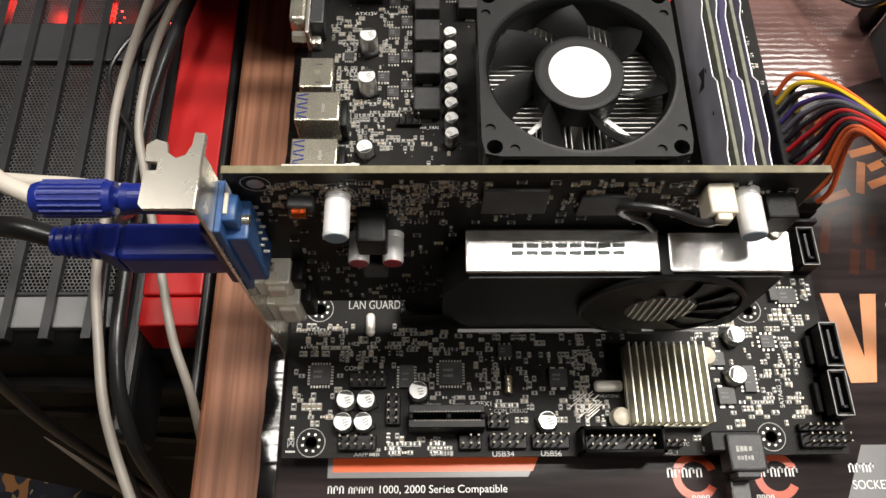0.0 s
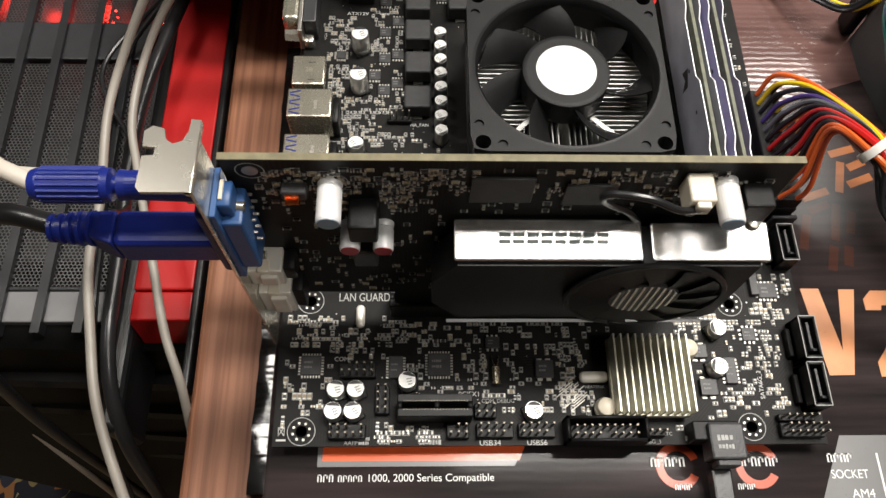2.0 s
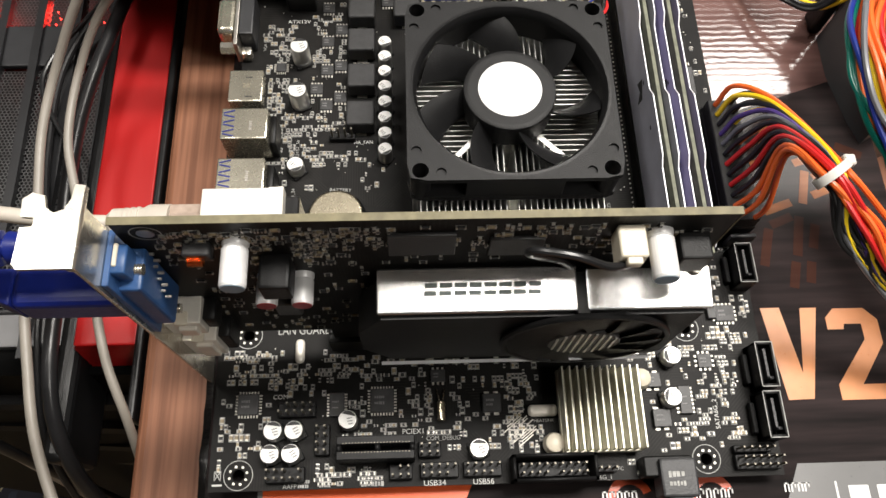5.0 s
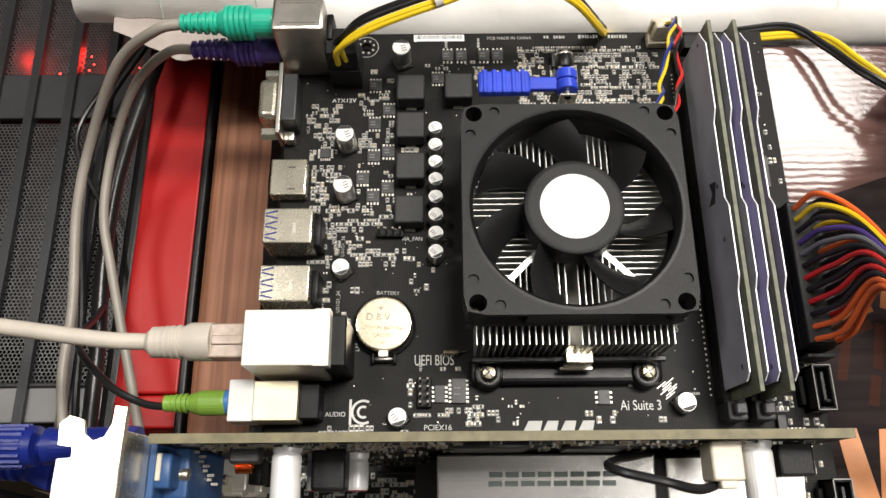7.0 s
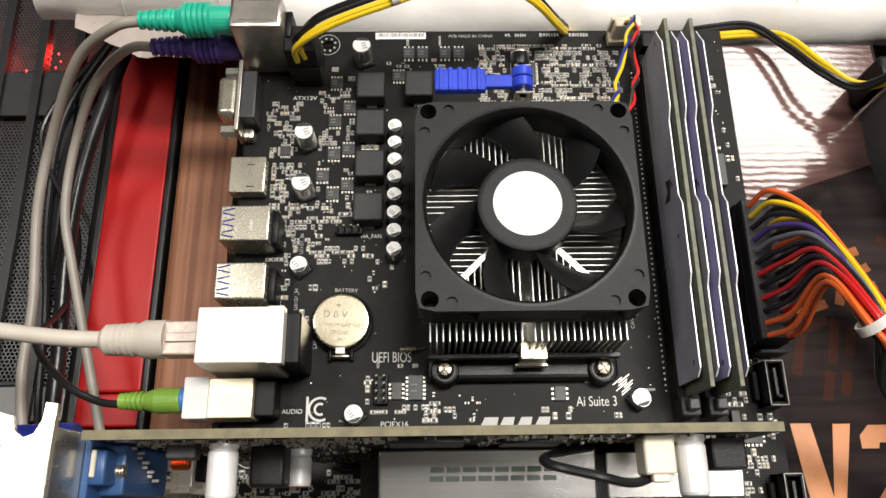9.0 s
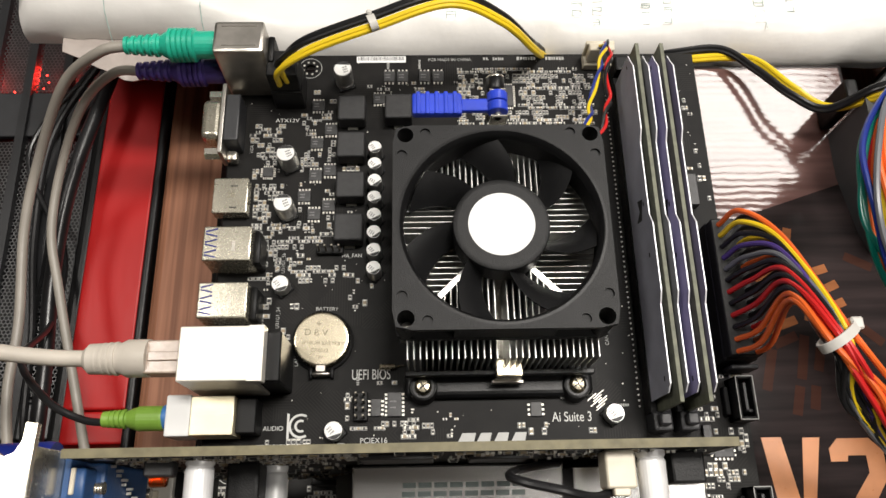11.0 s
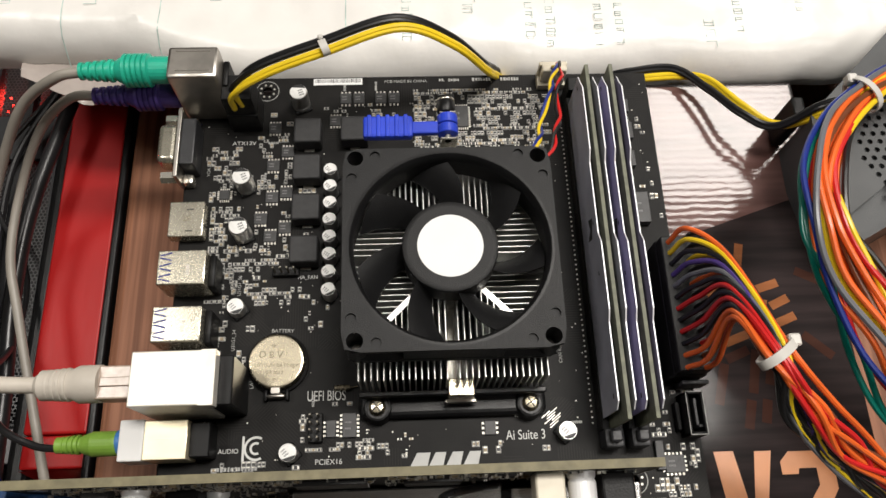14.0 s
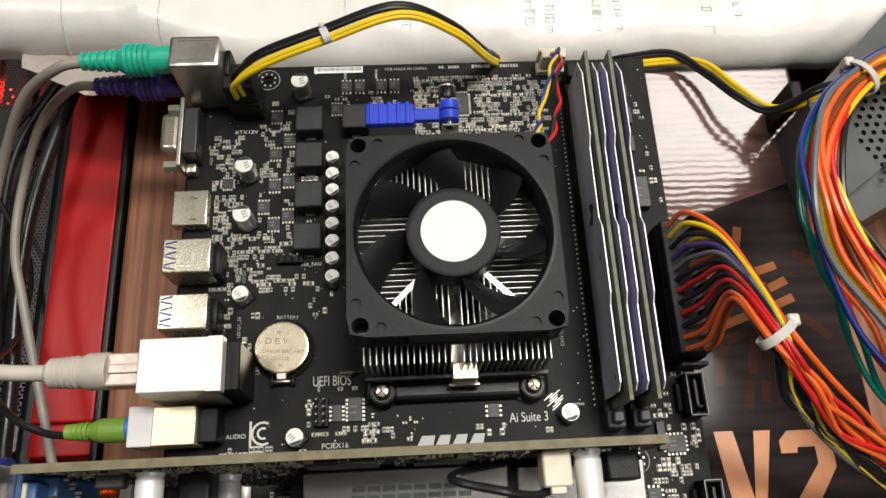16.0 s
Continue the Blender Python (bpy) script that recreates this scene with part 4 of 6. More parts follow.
flatchip(17.75, 17.5, 0.5, 0.7, "", 0.3)
flatchip(17.75, 20.0, 0.55, 0.6, "", 0.25)
flatchip(17.9, 15.3, 0.7, 1.3, "", 0.4)
flatchip(17.75, 18.8, 0.6, 0.75, "", 0.3)
for y in (16.6, 14.4):
    capacitor(17.6, y, 0.2, 0.35, 60)
flatchip(17.9, 5.6, 0.7, 0.6, "ne", 0.12)
flatchip(17.4, 5.9, 0.3, 1.0, "", 0.2)


def crystal(x, y, horizontal=True, long=1.0):
    keep(x - 0.5, y - 0.3, x + 0.5, y + 0.3)
    bm = B()
    sx, sy = (long / 2, 0.2) if horizontal else (0.16, long / 2)
    box(bm, (x - sx, y - sy, 0.02), (x + sx, y + sy, 0.34), 0.15, 4)
    part("crystal", bm, M["nickel"], mobo, "oval metal crystal can")


crystal(11.05, 2.3)
crystal(2.83, 4.55, False, 0.85)
bm = lathe(B(), (7.63, 2.05, 0.17), [(0.12, 0), (0.14, 0.03), (0.14, 0.62), (0.1, 0.66)], "y", 16)
for sx in (-0.05, 0.05):
    sweep(bm, glide([(7.63 + sx * 0.6, 2.65, 0.17), (7.63 + sx * 2.2, 3.0, 0.12), (7.63 + sx * 2.4, 3.15, 0.0)], 4), 0.025, 6)
part("crystal", bm, M["brass"], mobo, "small brass cylinder crystal with two legs")
keep(7.4, 1.9, 7.9, 3.2)
bm = lathe(B(), (6.0, 8.62, 0.12), [(0.08, 0), (0.1, 0.02), (0.1, 0.55), (0.08, 0.57)], "x", 14)
sweep(bm, glide([(6.55, 8.62, 0.12), (6.85, 8.66, 0.1), (6.95, 8.66, 0)], 4), 0.02, 6)
part("crystal", bm, M["brass"], mobo)

# battery holder and its coin cell
keep(2.9, 8.1, 5.1, 10.7)
part("battery_holder", lathe(B(), (3.97, 9.58, 0), [(1.1, 0), (1.1, 0.18), (1.03, 0.22), (1.03, 0.1)], seg=40), M["plastic"], mobo)
bm = box(box(B(), (3.66, 8.3, 0), (4.3, 8.42, 0.42), 0.03, 1), (3.8, 8.4, 0.4), (4.16, 8.66, 0.52), 0.03, 1)
part("battery_clip", bm, M["dullsteel"], mobo, "small bent steel battery contact")
part("clip_guard", box(box(B(), (3.55, 8.22, 0), (3.66, 8.6, 0.3), 0.02, 1), (4.3, 8.22, 0), (4.41, 8.6, 0.3), 0.02, 1), M["plastic"], mobo)
cell = solo("coin_cell", lathe(B(), (3.97, 9.58, 0.11), [(0.93, 0), (1.0, 0.04), (1.0, 0.33), (0.95, 0.39), (0.9, 0.4)], seg=48), M["brass"], "round steel coin cell battery in its holder", "battery")
for tx, x, y, sz in (("+", 3.75, 10.0, 0.4), ("D B V", 3.35, 9.72, 0.34), ("LITHIUM BATTERY", 3.2, 9.4, 0.19), ("CR2032", 3.6, 9.12, 0.19), ("3V", 3.85, 8.86, 0.18)):
    words(tx, x, y, sz, M["engraved"], cell, 0.516, -3)

# chip heatsink with comb fins and two white push pins
sb = part("chip_heatsink", box(B(), (11.55, 0.85, 0.25), (14.2, 3.6, 0.5), 0.02, 1), M["sinkfin"], mobo)
keep(11.1, 0.7, 14.7, 3.75)
for i in range(11):
    x = 11.6 + i * 0.253
    part("fin", box(B(), (x, 0.87, 0.5), (x + 0.075, 3.58, 1.2), 0.015, 1), M["sinkfin"], sb)
for x, y in ((14.45, 3.25), (11.32, 1.18)):
    part("push_pin", lathe(B(), (x, y, 0.3), [(0.33, 0), (0.36, 0.1), (0.3, 0.32), (0.15, 0.42), (0.05, 0.44)], seg=24), M["cream"], sb, "white plastic push pin")
    part("ear", cyl(B(), (x, y, 0.2), 0.36, 0.1), M["sinkfin"], sb)
part("chip_die", box(B(), (11.8, 1.1, 0), (13.95, 3.35, 0.25)), M["chip"], mobo)

# expansion slots
def slot(x0, x1, y, notch, name):
    keep(x0 - 0.1, y - 0.45, x1 + 0.1, y + 0.45)
    bm = B()
    box(bm, (x0, y - 0.38, 0), (x1, y - 0.1, 1.1), 0.03, 1)
    box(bm, (x0, y + 0.1, 0), (x1, y + 0.38, 1.1), 0.03, 1)
    for a, b in ((x0, x0 + 0.15), (notch, notch + 0.16), (x1 - 0.15, x1)):
        box(bm, (a, y - 0.11, 0), (b, y + 0.11, 1.1))
    box(bm, (x0, y - 0.12, 0), (x1, y + 0.12, 0.3))
    sl = part(name, bm, M["plastic"], mobo)
    bm = B()
    n = int((x1 - x0 - 0.3) / 0.1)
    for i in range(n):
        x = x0 + 0.2 + i * 0.1
        for yy in (y - 0.16, y + 0.13):
            box(bm, (x, yy, 1.07), (x + 0.04, yy + 0.03, 1.106))
    part("contacts", bm, M["pinmetal"], sl)


slot(4.22, 6.72, 1.14, 5.45, "expansion_slot")
slot(3.9, 12.9, 4.97, 5.2, "expansion_slot")

def header(x0, y0, nx, ny, skip=(), name="pin_header", shroud=False, h=0.85):
    p = 0.254
    keep(x0 - 0.2, y0 - 0.2, x0 + nx * p + 0.05, y0 + ny * p + 0.05)
    bm = B()
    box(bm, (x0 - 0.12, y0 - 0.12, 0), (x0 + (nx - 1) * p + 0.12, y0 + (ny - 1) * p + 0.12, 0.25), 0.03, 1)
    if shroud:
        a, b = (x0 - 0.35, y0 - 0.3), (x0 + (nx - 1) * p + 0.35, y0 + (ny - 1) * p + 0.3)
        for q in (((a[0], a[1]), (b[0], a[1] + 0.1)), ((a[0], b[1] - 0.1), (b[0], b[1])), ((a[0], a[1]), (a[0] + 0.1, b[1])), ((b[0] - 0.1, a[1]), (b[0], b[1]))):
            box(bm, (*q[0], 0), (*q[1], 0.9))
    hd = part(name, bm, M["plastic"], mobo)
    for i in range(nx):
        for j in range(ny):
            if (i, j) not in skip:
                part("pin", shared(("pin", h), lambda: box(B(), (-0.03, -0.03, 0.2), (0.03, 0.03, h)), M["pinmetal"]), None, hd, at=(x0 + i * p, y0 + j * p, 0))


header(2.0, 0.32, 5, 2, ((3, 1),))
header(6.0, 0.32, 3, 2, ((0, 1),))
header(7.0, 0.34, 5, 2, ((4, 0),))
header(8.42, 0.34, 5, 2, ((4, 0),))
header(6.95, 1.0, 3, 2)
header(2.3, 2.42, 5, 2, ((0, 1),))
header(10.2, 0.26, 9, 2, ((4, 0),), shroud=True)
header(17.45, 0.3, 6, 2)
header(17.45, 0.85, 5, 1)
header(3.75, 13.0, 4, 1)
header(5.25, 6.85, 2, 4)
header(3.55, 1.15, 2, 4)
header(12.7, 0.35, 3, 1)


def sata_port(x0, y0, y1, z1=1.0):
    """Side-facing data port, a hollow shell with an L tongue seen from above."""
    keep(x0 - 0.3, y0, W, y1)
    bm = B()
    box(bm, (x0 - 0.2, y0 + 0.25, 0), (x0, y1 - 0.25, 0.3), 0.04, 1)
    xa, xb = x0, x0 + 0.62
    for q in (((xa, y0), (xb, y0 + 0.11)), ((xa, y1 - 0.11), (xb, y1)), ((xa, y0), (xa + 0.1, y1)), ((xb - 0.1, y0), (xb, y1))):
        box(bm, (*q[0], 0), (*q[1], z1), 0.02, 1)
    box(bm, (xa, y0, 0), (xb, y1, 0.4))
    sp = part("sata_port", bm, M["plastic"], mobo)
    bm = B()
    box(bm, (xa + 0.26, y0 + 0.26, 0.4), (xa + 0.36, y1 - 0.24, z1 - 0.06), 0.01, 1)
    box(bm, (xa + 0.26, y0 + 0.26, 0.4), (xa + 0.48, y0 + 0.36, z1 - 0.06), 0.01, 1)
    part("tongue", bm, M["slat"], sp)
    e = B()
    for q in (((xa, y0), (xb, y0 + 0.03)), ((xa, y1 - 0.03), (xb, y1)), ((xb - 0.03, y0), (xb, y1)), ((xa, y0), (xa + 0.03, y1))):
        box(e, (*q[0], z1), (*q[1], z1 + 0.006))
    part("port_rim", e, M["silk_dim"], sp)


sata_port(18.35, 2.75, 4.3)
sata_port(18.3, 1.08, 2.62)
sata_port(18.3, 6.45, 7.95)

# rear ports
def shell(name, a, b, label="", mt="nickel", bev=0.05):
    keep(a[0], a[1], b[0], b[1])
    return part(name, box(B(), a, b, bev, 2), M[mt], mobo, label)


def usb(y0, y1):
    u = shell("usb_port_block", (-0.2, y0, 0.05), (1.5, y1, 1.55), "nickel double USB port block", "shellmetal")
    for z in (0.22, 0.92):
        part("port_opening", box(B(), (-0.215, y0 + 0.1, z), (-0.19, y1 - 0.1, z + 0.42)), M["ltblue"], u)
    for k in range(3):
        yy = y0 + 0.25 + k * 0.4
        for s in (-0.09, 0.09):
            bm = B()
            box(bm, (-0.12, yy + s - 0.025, 1.553), (0.3, yy + s + 0.025, 1.565), 0, rot=Matrix.Rotation(radians(14 * (1 if s > 0 else -1)), 4, "Z"))
            part("spring_slot", bm, M["blue"], u)
    bm = B()
    bars(bm, 0.95, y0 + 0.35, 5, 0.12, 1.556, 90)
    part("stamp", bm, M["dullsteel"], u)
    part("port_back", box(B(), (1.5, y0 + 0.05, 0), (1.75, y1 - 0.05, 1.1), 0.03, 1), M["plastic"], mobo)


usb(12.2, 13.5)
usb(10.12, 11.4)
hd = shell("hdmi_port", (-0.3, 14.42, 0.03), (1.02, 15.86, 0.6), "nickel HDMI port shell", "shellmetal")
part("port_opening", box(B(), (-0.312, 14.6, 0.12), (-0.29, 15.7, 0.5)), M["plastic"], hd)
words("2B", 0.22, 15.05, 0.3, M["engraved"], hd, 0.604)
for y in (14.62, 15.5):
    part("shell_tab", box(B(), (0.35, y, 0.6), (0.62, y + 0.04, 0.606)), M["ink"], hd)
lan = shell("lan_port", (-0.2, 7.68, 0.05), (2.2, 9.46, 3.0), "bright nickel network jack over USB ports")
part("side_flange", box(B(), (2.0, 7.66, 2.5), (2.5, 9.48, 3.004), 0.02, 1), M["nickel"], lan)
part("jack_body", box(B(), (2.2, 7.75, 0), (2.95, 9.4, 2.45), 0.05, 1), M["plastic"], lan)
keep(2.2, 7.7, 3.0, 9.5)
au = shell("audio_jack", (-0.15, 6.22, 0.05), (1.28, 7.5, 1.3), "nickel covered audio jack with white face", "creammetal", 0.03)
part("jack_face", box(B(), (-0.98, 6.2, 0.05), (-0.15, 7.56, 1.28), 0.06, 2), M["label"], au)
part("jack_back", box(B(), (1.28, 6.3, 0), (1.95, 7.45, 1.0), 0.04, 1), M["plastic"], au)
part("seam", box(B(), (0.05, 6.86, 1.3), (1.1, 6.88, 1.304)), M["dullsteel"], au)
keep(1.2, 6.2, 2.0, 7.5)
ps = shell("ps2_port_block", (-0.05, 19.72, 0.1), (1.82, 21.06, 3.2), "satin steel shield over two round mouse and keyboard ports", "dullsteel", 0.12)
for y in (19.98, 20.82):
    part("pressed_groove", box(B(), (0.25, y - 0.02, 3.198), (1.55, y + 0.02, 3.206)), M["steel"], ps)
part("port_back", box(B(), (1.82, 19.85, 0), (2.05, 20.95, 2.4), 0.04, 1), M["plastic"], ps)
vg = shell("vga_port", (-0.12, 16.65, 0.05), (0.04, 19.65, 1.22), "steel flanged display port with black body", "dullsteel", 0.03)
part("port_body", box(B(), (0.04, 17.2, 0), (0.6, 19.2, 1.15), 0.06, 2), M["casegrey"], vg)
part("port_shell", box(B(), (-0.85, 17.35, 0.15), (-0.1, 19.0, 1.12), 0.2, 3), M["shellmetal"], vg)
for y in (16.88, 19.38):
    part("hex_post", cyl(B(), (-0.7, y, 0.63), 0.25, 0.6, "x", 6), M["steel"], vg)
for y in (16.88, 19.4):
    part("screw_leg", box(B(), (0.04, y - 0.2, 0), (0.45, y + 0.2, 0.5), 0.08, 2), M["steel"], vg)

# power sockets
a12 = part("cpu_power_socket", box(B(), (1.75, 19.2, 0), (2.95, 20.45, 1.2), 0.05, 1), M["plastic"], mobo)
keep(1.7, 19.1, 3.0, 20.5)
atx = part("main_power_socket", box(B(), (17.95, 8.45, 0), (19.15, 13.55, 1.2), 0.05, 1), M["plastic"], mobo)
keep(17.9, 8.4, 19.2, 13.6)
part("latch_bar", box(B(), (18.3, 8.2, 0.0), (19.25, 8.36, 0.9), 0.03, 1), M["casegrey"], atx)
fh = part("fan_socket", box(box(B(), (14.3, 20.95, 0), (15.45, 21.55, 0.35), 0.03, 1), (14.3, 21.4, 0), (15.45, 21.58, 1.15), 0.03, 1), M["cream"], mobo, "cream fan connector")
keep(14.2, 20.8, 15.5, 21.7)

# memory slots
for x in (15.68, 16.6):
    ms = part("memory_slot", box(box(B(), (x - 0.36, 6.75, 0), (x - 0.1, 20.1, 0.75), 0.03, 1), (x + 0.1, 6.75, 0), (x + 0.36, 20.1, 0.75), 0.03, 1), M["plastic"], mobo)
    part("slot_floor", box(B(), (x - 0.12, 6.75, 0), (x + 0.12, 20.1, 0.25)), M["plastic"], ms)
    part("slot_latch", box(box(B(), (x - 0.33, 6.15, 0), (x + 0.33, 6.8, 0.95), 0.08, 2), (x - 0.2, 6.3, 0.9), (x + 0.2, 6.7, 1.3), 0.06, 1), M["casegrey"], ms)
    part("slot_end", box(B(), (x - 0.36, 20.1, 0), (x + 0.36, 20.75, 1.3), 0.08, 2), M["plastic"], ms)
keep(15.1, 6.1, 17.1, 20.9)
bm = B()
for i in range(64):
    cyl(bm, (15.18, 7.1 + i * 0.2, 0.0), 0.035, 0.02, seg=6)
part("solder_row", bm, M["solder"], mobo)

# cooler feet on the board
for y0, y1 in ((7.35, 8.3), (16.35, 17.3)):
    br = part("cooler_bracket", box(B(), (6.9, y0 + 0.1, 0), (13.5, y1, 0.5), 0.2, 3), M["caseblack"], mobo)
    keep(6.8, y0 - 0.1, 13.6, y1 + 0.1)
for x in (7.56, 12.9):
    part("bracket_boss", lathe(B(), (x, 7.78, 0), [(0.52, 0), (0.5, 0.5), (0.45, 0.68), (0.38, 0.7)], seg=28), M["caseblack"], mobo)
    keep(x - 0.6, 7.2, x + 0.6, 8.4)
    sc = part("screw", lathe(B(), (x, 7.78, 0.7), [(0.3, 0), (0.29, 0.1), (0.2, 0.2), (0.05, 0.23)], seg=24), M["brass"], mobo, "brass cross-head screw")
    part("screw_cross", box(box(B(), (x - 0.2, 7.76, 0.9), (x + 0.2, 7.8, 0.935), 0, rot=Matrix.Rotation(0.6, 4, "Z")), (x - 0.2, 7.76, 0.9), (x + 0.2, 7.8, 0.935), 0, rot=Matrix.Rotation(2.17, 4, "Z")), M["ink"], sc)
keep(6.3, 8.3, 13.9, 16.6)

# lettering on the board
for tx, x, y, sz, rot, wide in (("UEFI BIOS", 5.02, 8.2, 0.52, 0, 0.62), ("Ai Suite 3", 12.05, 6.62, 0.48, 0, 0.75), ("BATTERY", 3.66, 10.76, 0.19, -2, 1.05), ("HA_FAN", 4.55, 12.8, 0.21, 0, 0.95), ("ATX12V", 1.76, 18.58, 0.24, 0, 1.1),
                               ("AUDIO", 2.0, 6.48, 0.22, 0, 1.0), ("PCIEX16", 5.35, 6.0, 0.26, 0, 1.0), ("AAFP", 2.4, 0.04, 0.2, 0, 1.0), ("USB34", 6.98, -0.0, 0.26, 0, 1.05), ("USB56", 8.6, -0.0, 0.26, 0, 1.0),
                               ("COM_DEBUG", 7.1, 1.45, 0.2, 0, 0.95), ("PCIEX1", 6.3, 1.68, 0.24, 0, 1.0), ("COM", 1.95, 2.95, 0.22, 0, 1.0), ("LAN GUARD", 2.0, 5.2, 0.46, 0, 0.72), ("PCB MADE IN CHINA", 7.9, 21.42, 0.19, 0, 1.0),
                               ("SATA6G_1", 12.3, 0.03, 0.2, 0, 1.0), ("SATA6G_2", 17.1, 1.55, 0.22, 90, 1.0), ("CLRTC", 13.1, 0.3, 0.17, 0, 1.0), ("HEATSINK", 10.75, 1.95, 0.15, 0, 1.0), ("DDR4 Support", 10.9, 16.85, 0.36, 0, 0.8), ("LAN_USB", 3.1, 8.7, 0.2, 90, 1.0),
                               ("U31G1_34", 2.35, 10.1, 0.18, 90, 1.0), ("U31G1_56", 2.45, 12.2, 0.18, 90, 1.0), ("VGA", 0.95, 17.2, 0.18, 90, 1.0), ("CAN ICES", 14.3, 9.3, 0.18, 90, 1.0)):
    # LAN GUARD takes the grey print: the card's shade is put into its colour
    words(tx, x, y, sz, M["silk"] if sz > 0.2 and tx != "LAN GUARD" else M["silk_dim"], mobo, 0.008, rot, "board_text", wide)
    ln = len(tx) * sz * 0.56 * wide
    keep(*((x - 0.05, y - 0.03, x + ln, y + sz * 0.75) if rot < 45 else (x - sz * 0.75, y - 0.03, x + 0.03, y + ln)))
# maker's mark and approval mark as plain shapes
bm = B()
for k, (x, w) in enumerate(((8.65, 0.6), (9.3, 0.5), (9.9, 0.5), (10.5, 0.52))):
    flat(bm, [(x, 5.82), (x + w, 5.82), (x + w + 0.12, 6.28), (x + 0.25, 6.28)], 0.012, 0.008)
part("maker_mark", bm, M["silk"], mobo)
bm = B()
for r in (0.42, 0.22):
    n = 24
    vv = [[bm.verts.new((3.3 + q * math.cos(radians(60 + 240 * i / n)), 6.62 + q * math.sin(radians(60 + 240 * i / n)), 0.008)) for q in (r, r - 0.08)] for i in range(n + 1)]
    for p, q in zip(vv, vv[1:]):
        bm.faces.new((p[0], p[1], q[1], q[0]))
box(bm, (2.82, 6.2, 0.0), (2.9, 7.05, 0.01))
part("approval_mark", bm, M["silk"], mobo)
bm = B()
box(bm, (0.12, 0.18, 0), (0.44, 0.24, 0.01))
for s in (-1, 1):
    box(bm, (0.265, 0.32, 0), (0.29, 0.68, 0.01), 0, rot=Matrix.Rotation(s * 0.6, 4, "Z"))
    box(bm, (0.27 + s * 0.1, 0.36, 0), (0.29 + s * 0.1, 0.62, 0.01))
box(bm, (0.17, 0.62, 0), (0.39, 0.645, 0.01))
part("disposal_mark", bm, M["silk"], mobo)
lb = part("barcode_label", box(B(), (4.95, 21.36, 0), (6.98, 21.66, 0.012)), M["label"], mobo)
bm = B()
rng = random.Random(8)
x = 5.0
while x < 6.9:
    w = rng.uniform(0.012, 0.035)
    box(bm, (x, 21.46, 0.012), (x + w, 21.63, 0.015))
    x += w + rng.uniform(0.012, 0.03)
part("barcode", bm, M["ink"], lb)

# small soldered parts, outlines and vias
rng = random.Random(21)
ZONES = [  # x0, y0, x1, y1, fill, share of tan bodies
    (0.3, 0.7, 4.2, 4.6, 0.55, 0.45), (4.2, 1.7, 7.3, 4.4, 0.45, 0.3), (7.2, 1.2, 11.4, 4.4, 0.42, 0.3), (10.0, 0.7, 11.5, 3.6, 0.45, 0.3), (3.0, 0.15, 7.0, 0.75, 0.7, 0.2), (12.6, 0.2, 14.6, 0.8, 0.5, 0.3), (14.3, 0.9, 18.2, 5.6, 0.6, 0.45),
    (17.1, 5.4, 18.9, 8.4, 0.6, 0.3), (17.3, 13.8, 18.7, 21.0, 0.1, 0.3), (0.9, 16.2, 2.1, 18.5, 0.55, 0.3), (1.2, 12.0, 2.2, 16.3, 0.6, 0.3), (2.2, 11.9, 4.4, 14.2, 0.55, 0.3), (2.9, 14.2, 4.3, 20.0, 0.6, 0.4), (5.5, 19.3, 8.9, 20.4, 0.4, 0.3),
    (9.2, 18.3, 14.2, 21.1, 0.8, 0.3), (4.9, 6.5, 7.0, 8.1, 0.5, 0.3), (10.9, 6.3, 13.8, 7.2, 0.4, 0.4), (1.9, 5.3, 4.0, 6.1, 0.2, 0.3), (1.6, 9.5, 2.9, 12.0, 0.3, 0.3), (4.9, 10.6, 6.5, 12.6, 0.12, 0.2), (6.9, 6.2, 8.6, 7.0, 0.3, 0.3), (0.5, 3.4, 2.2, 4.6, 0.3, 0.2)]
geo = {k: ([], []) for k in ("tan", "dark", "end", "line", "via")}


def block(kind, x0, y0, z0, x1, y1, z1):
    v, f = geo[kind]
    k = len(v)
    v += [(x * CM, y * CM, z * CM) for z in (z0, z1) for x, y in ((x0, y0), (x1, y0), (x1, y1), (x0, y1))]
    f += [(k + 4, k + 5, k + 6, k + 7)] + [(k + i, k + (i + 1) % 4, k + 4 + (i + 1) % 4, k + 4 + i) for i in range(4)]


def free(x0, y0, x1, y1):
    return all(x1 < a or x0 > c or y1 < b or y0 > d for a, b, c, d in TAKEN)


def smd(x, y, lx, ly, kind):
    """Two metal ends and a body between them, with a thin printed outline."""
    e, h = 0.2, rng.uniform(0.04, 0.07)
    if lx > ly:
        block("end", x - lx / 2, y - ly / 2, 0, x - lx / 2 + lx * e, y + ly / 2, h)
        block("end", x + lx / 2 - lx * e, y - ly / 2, 0, x + lx / 2, y + ly / 2, h)
        block(kind, x - lx / 2 + lx * e, y - ly / 2, 0.005, x + lx / 2 - lx * e, y + ly / 2, h - 0.005)
    else:
        block("end", x - lx / 2, y - ly / 2, 0, x + lx / 2, y - ly / 2 + ly * e, h)
        block("end", x - lx / 2, y + ly / 2 - ly * e, 0, x + lx / 2, y + ly / 2, h)
        block(kind, x - lx / 2, y - ly / 2 + ly * e, 0.005, x + lx / 2, y + ly / 2 - ly * e, h - 0.005)
    if rng.random() < 0.88:
        g, t = 0.032, 0.022
        xa, xb, ya, yb = x - lx / 2 - g, x + lx / 2 + g, y - ly / 2 - g, y + ly / 2 + g
        block("line", xa, ya, 0, xb, ya + t, 0.006)
        block("line", xa, yb - t, 0, xb, yb, 0.006)
        block("line", xa, ya, 0, xa + t, yb, 0.006)
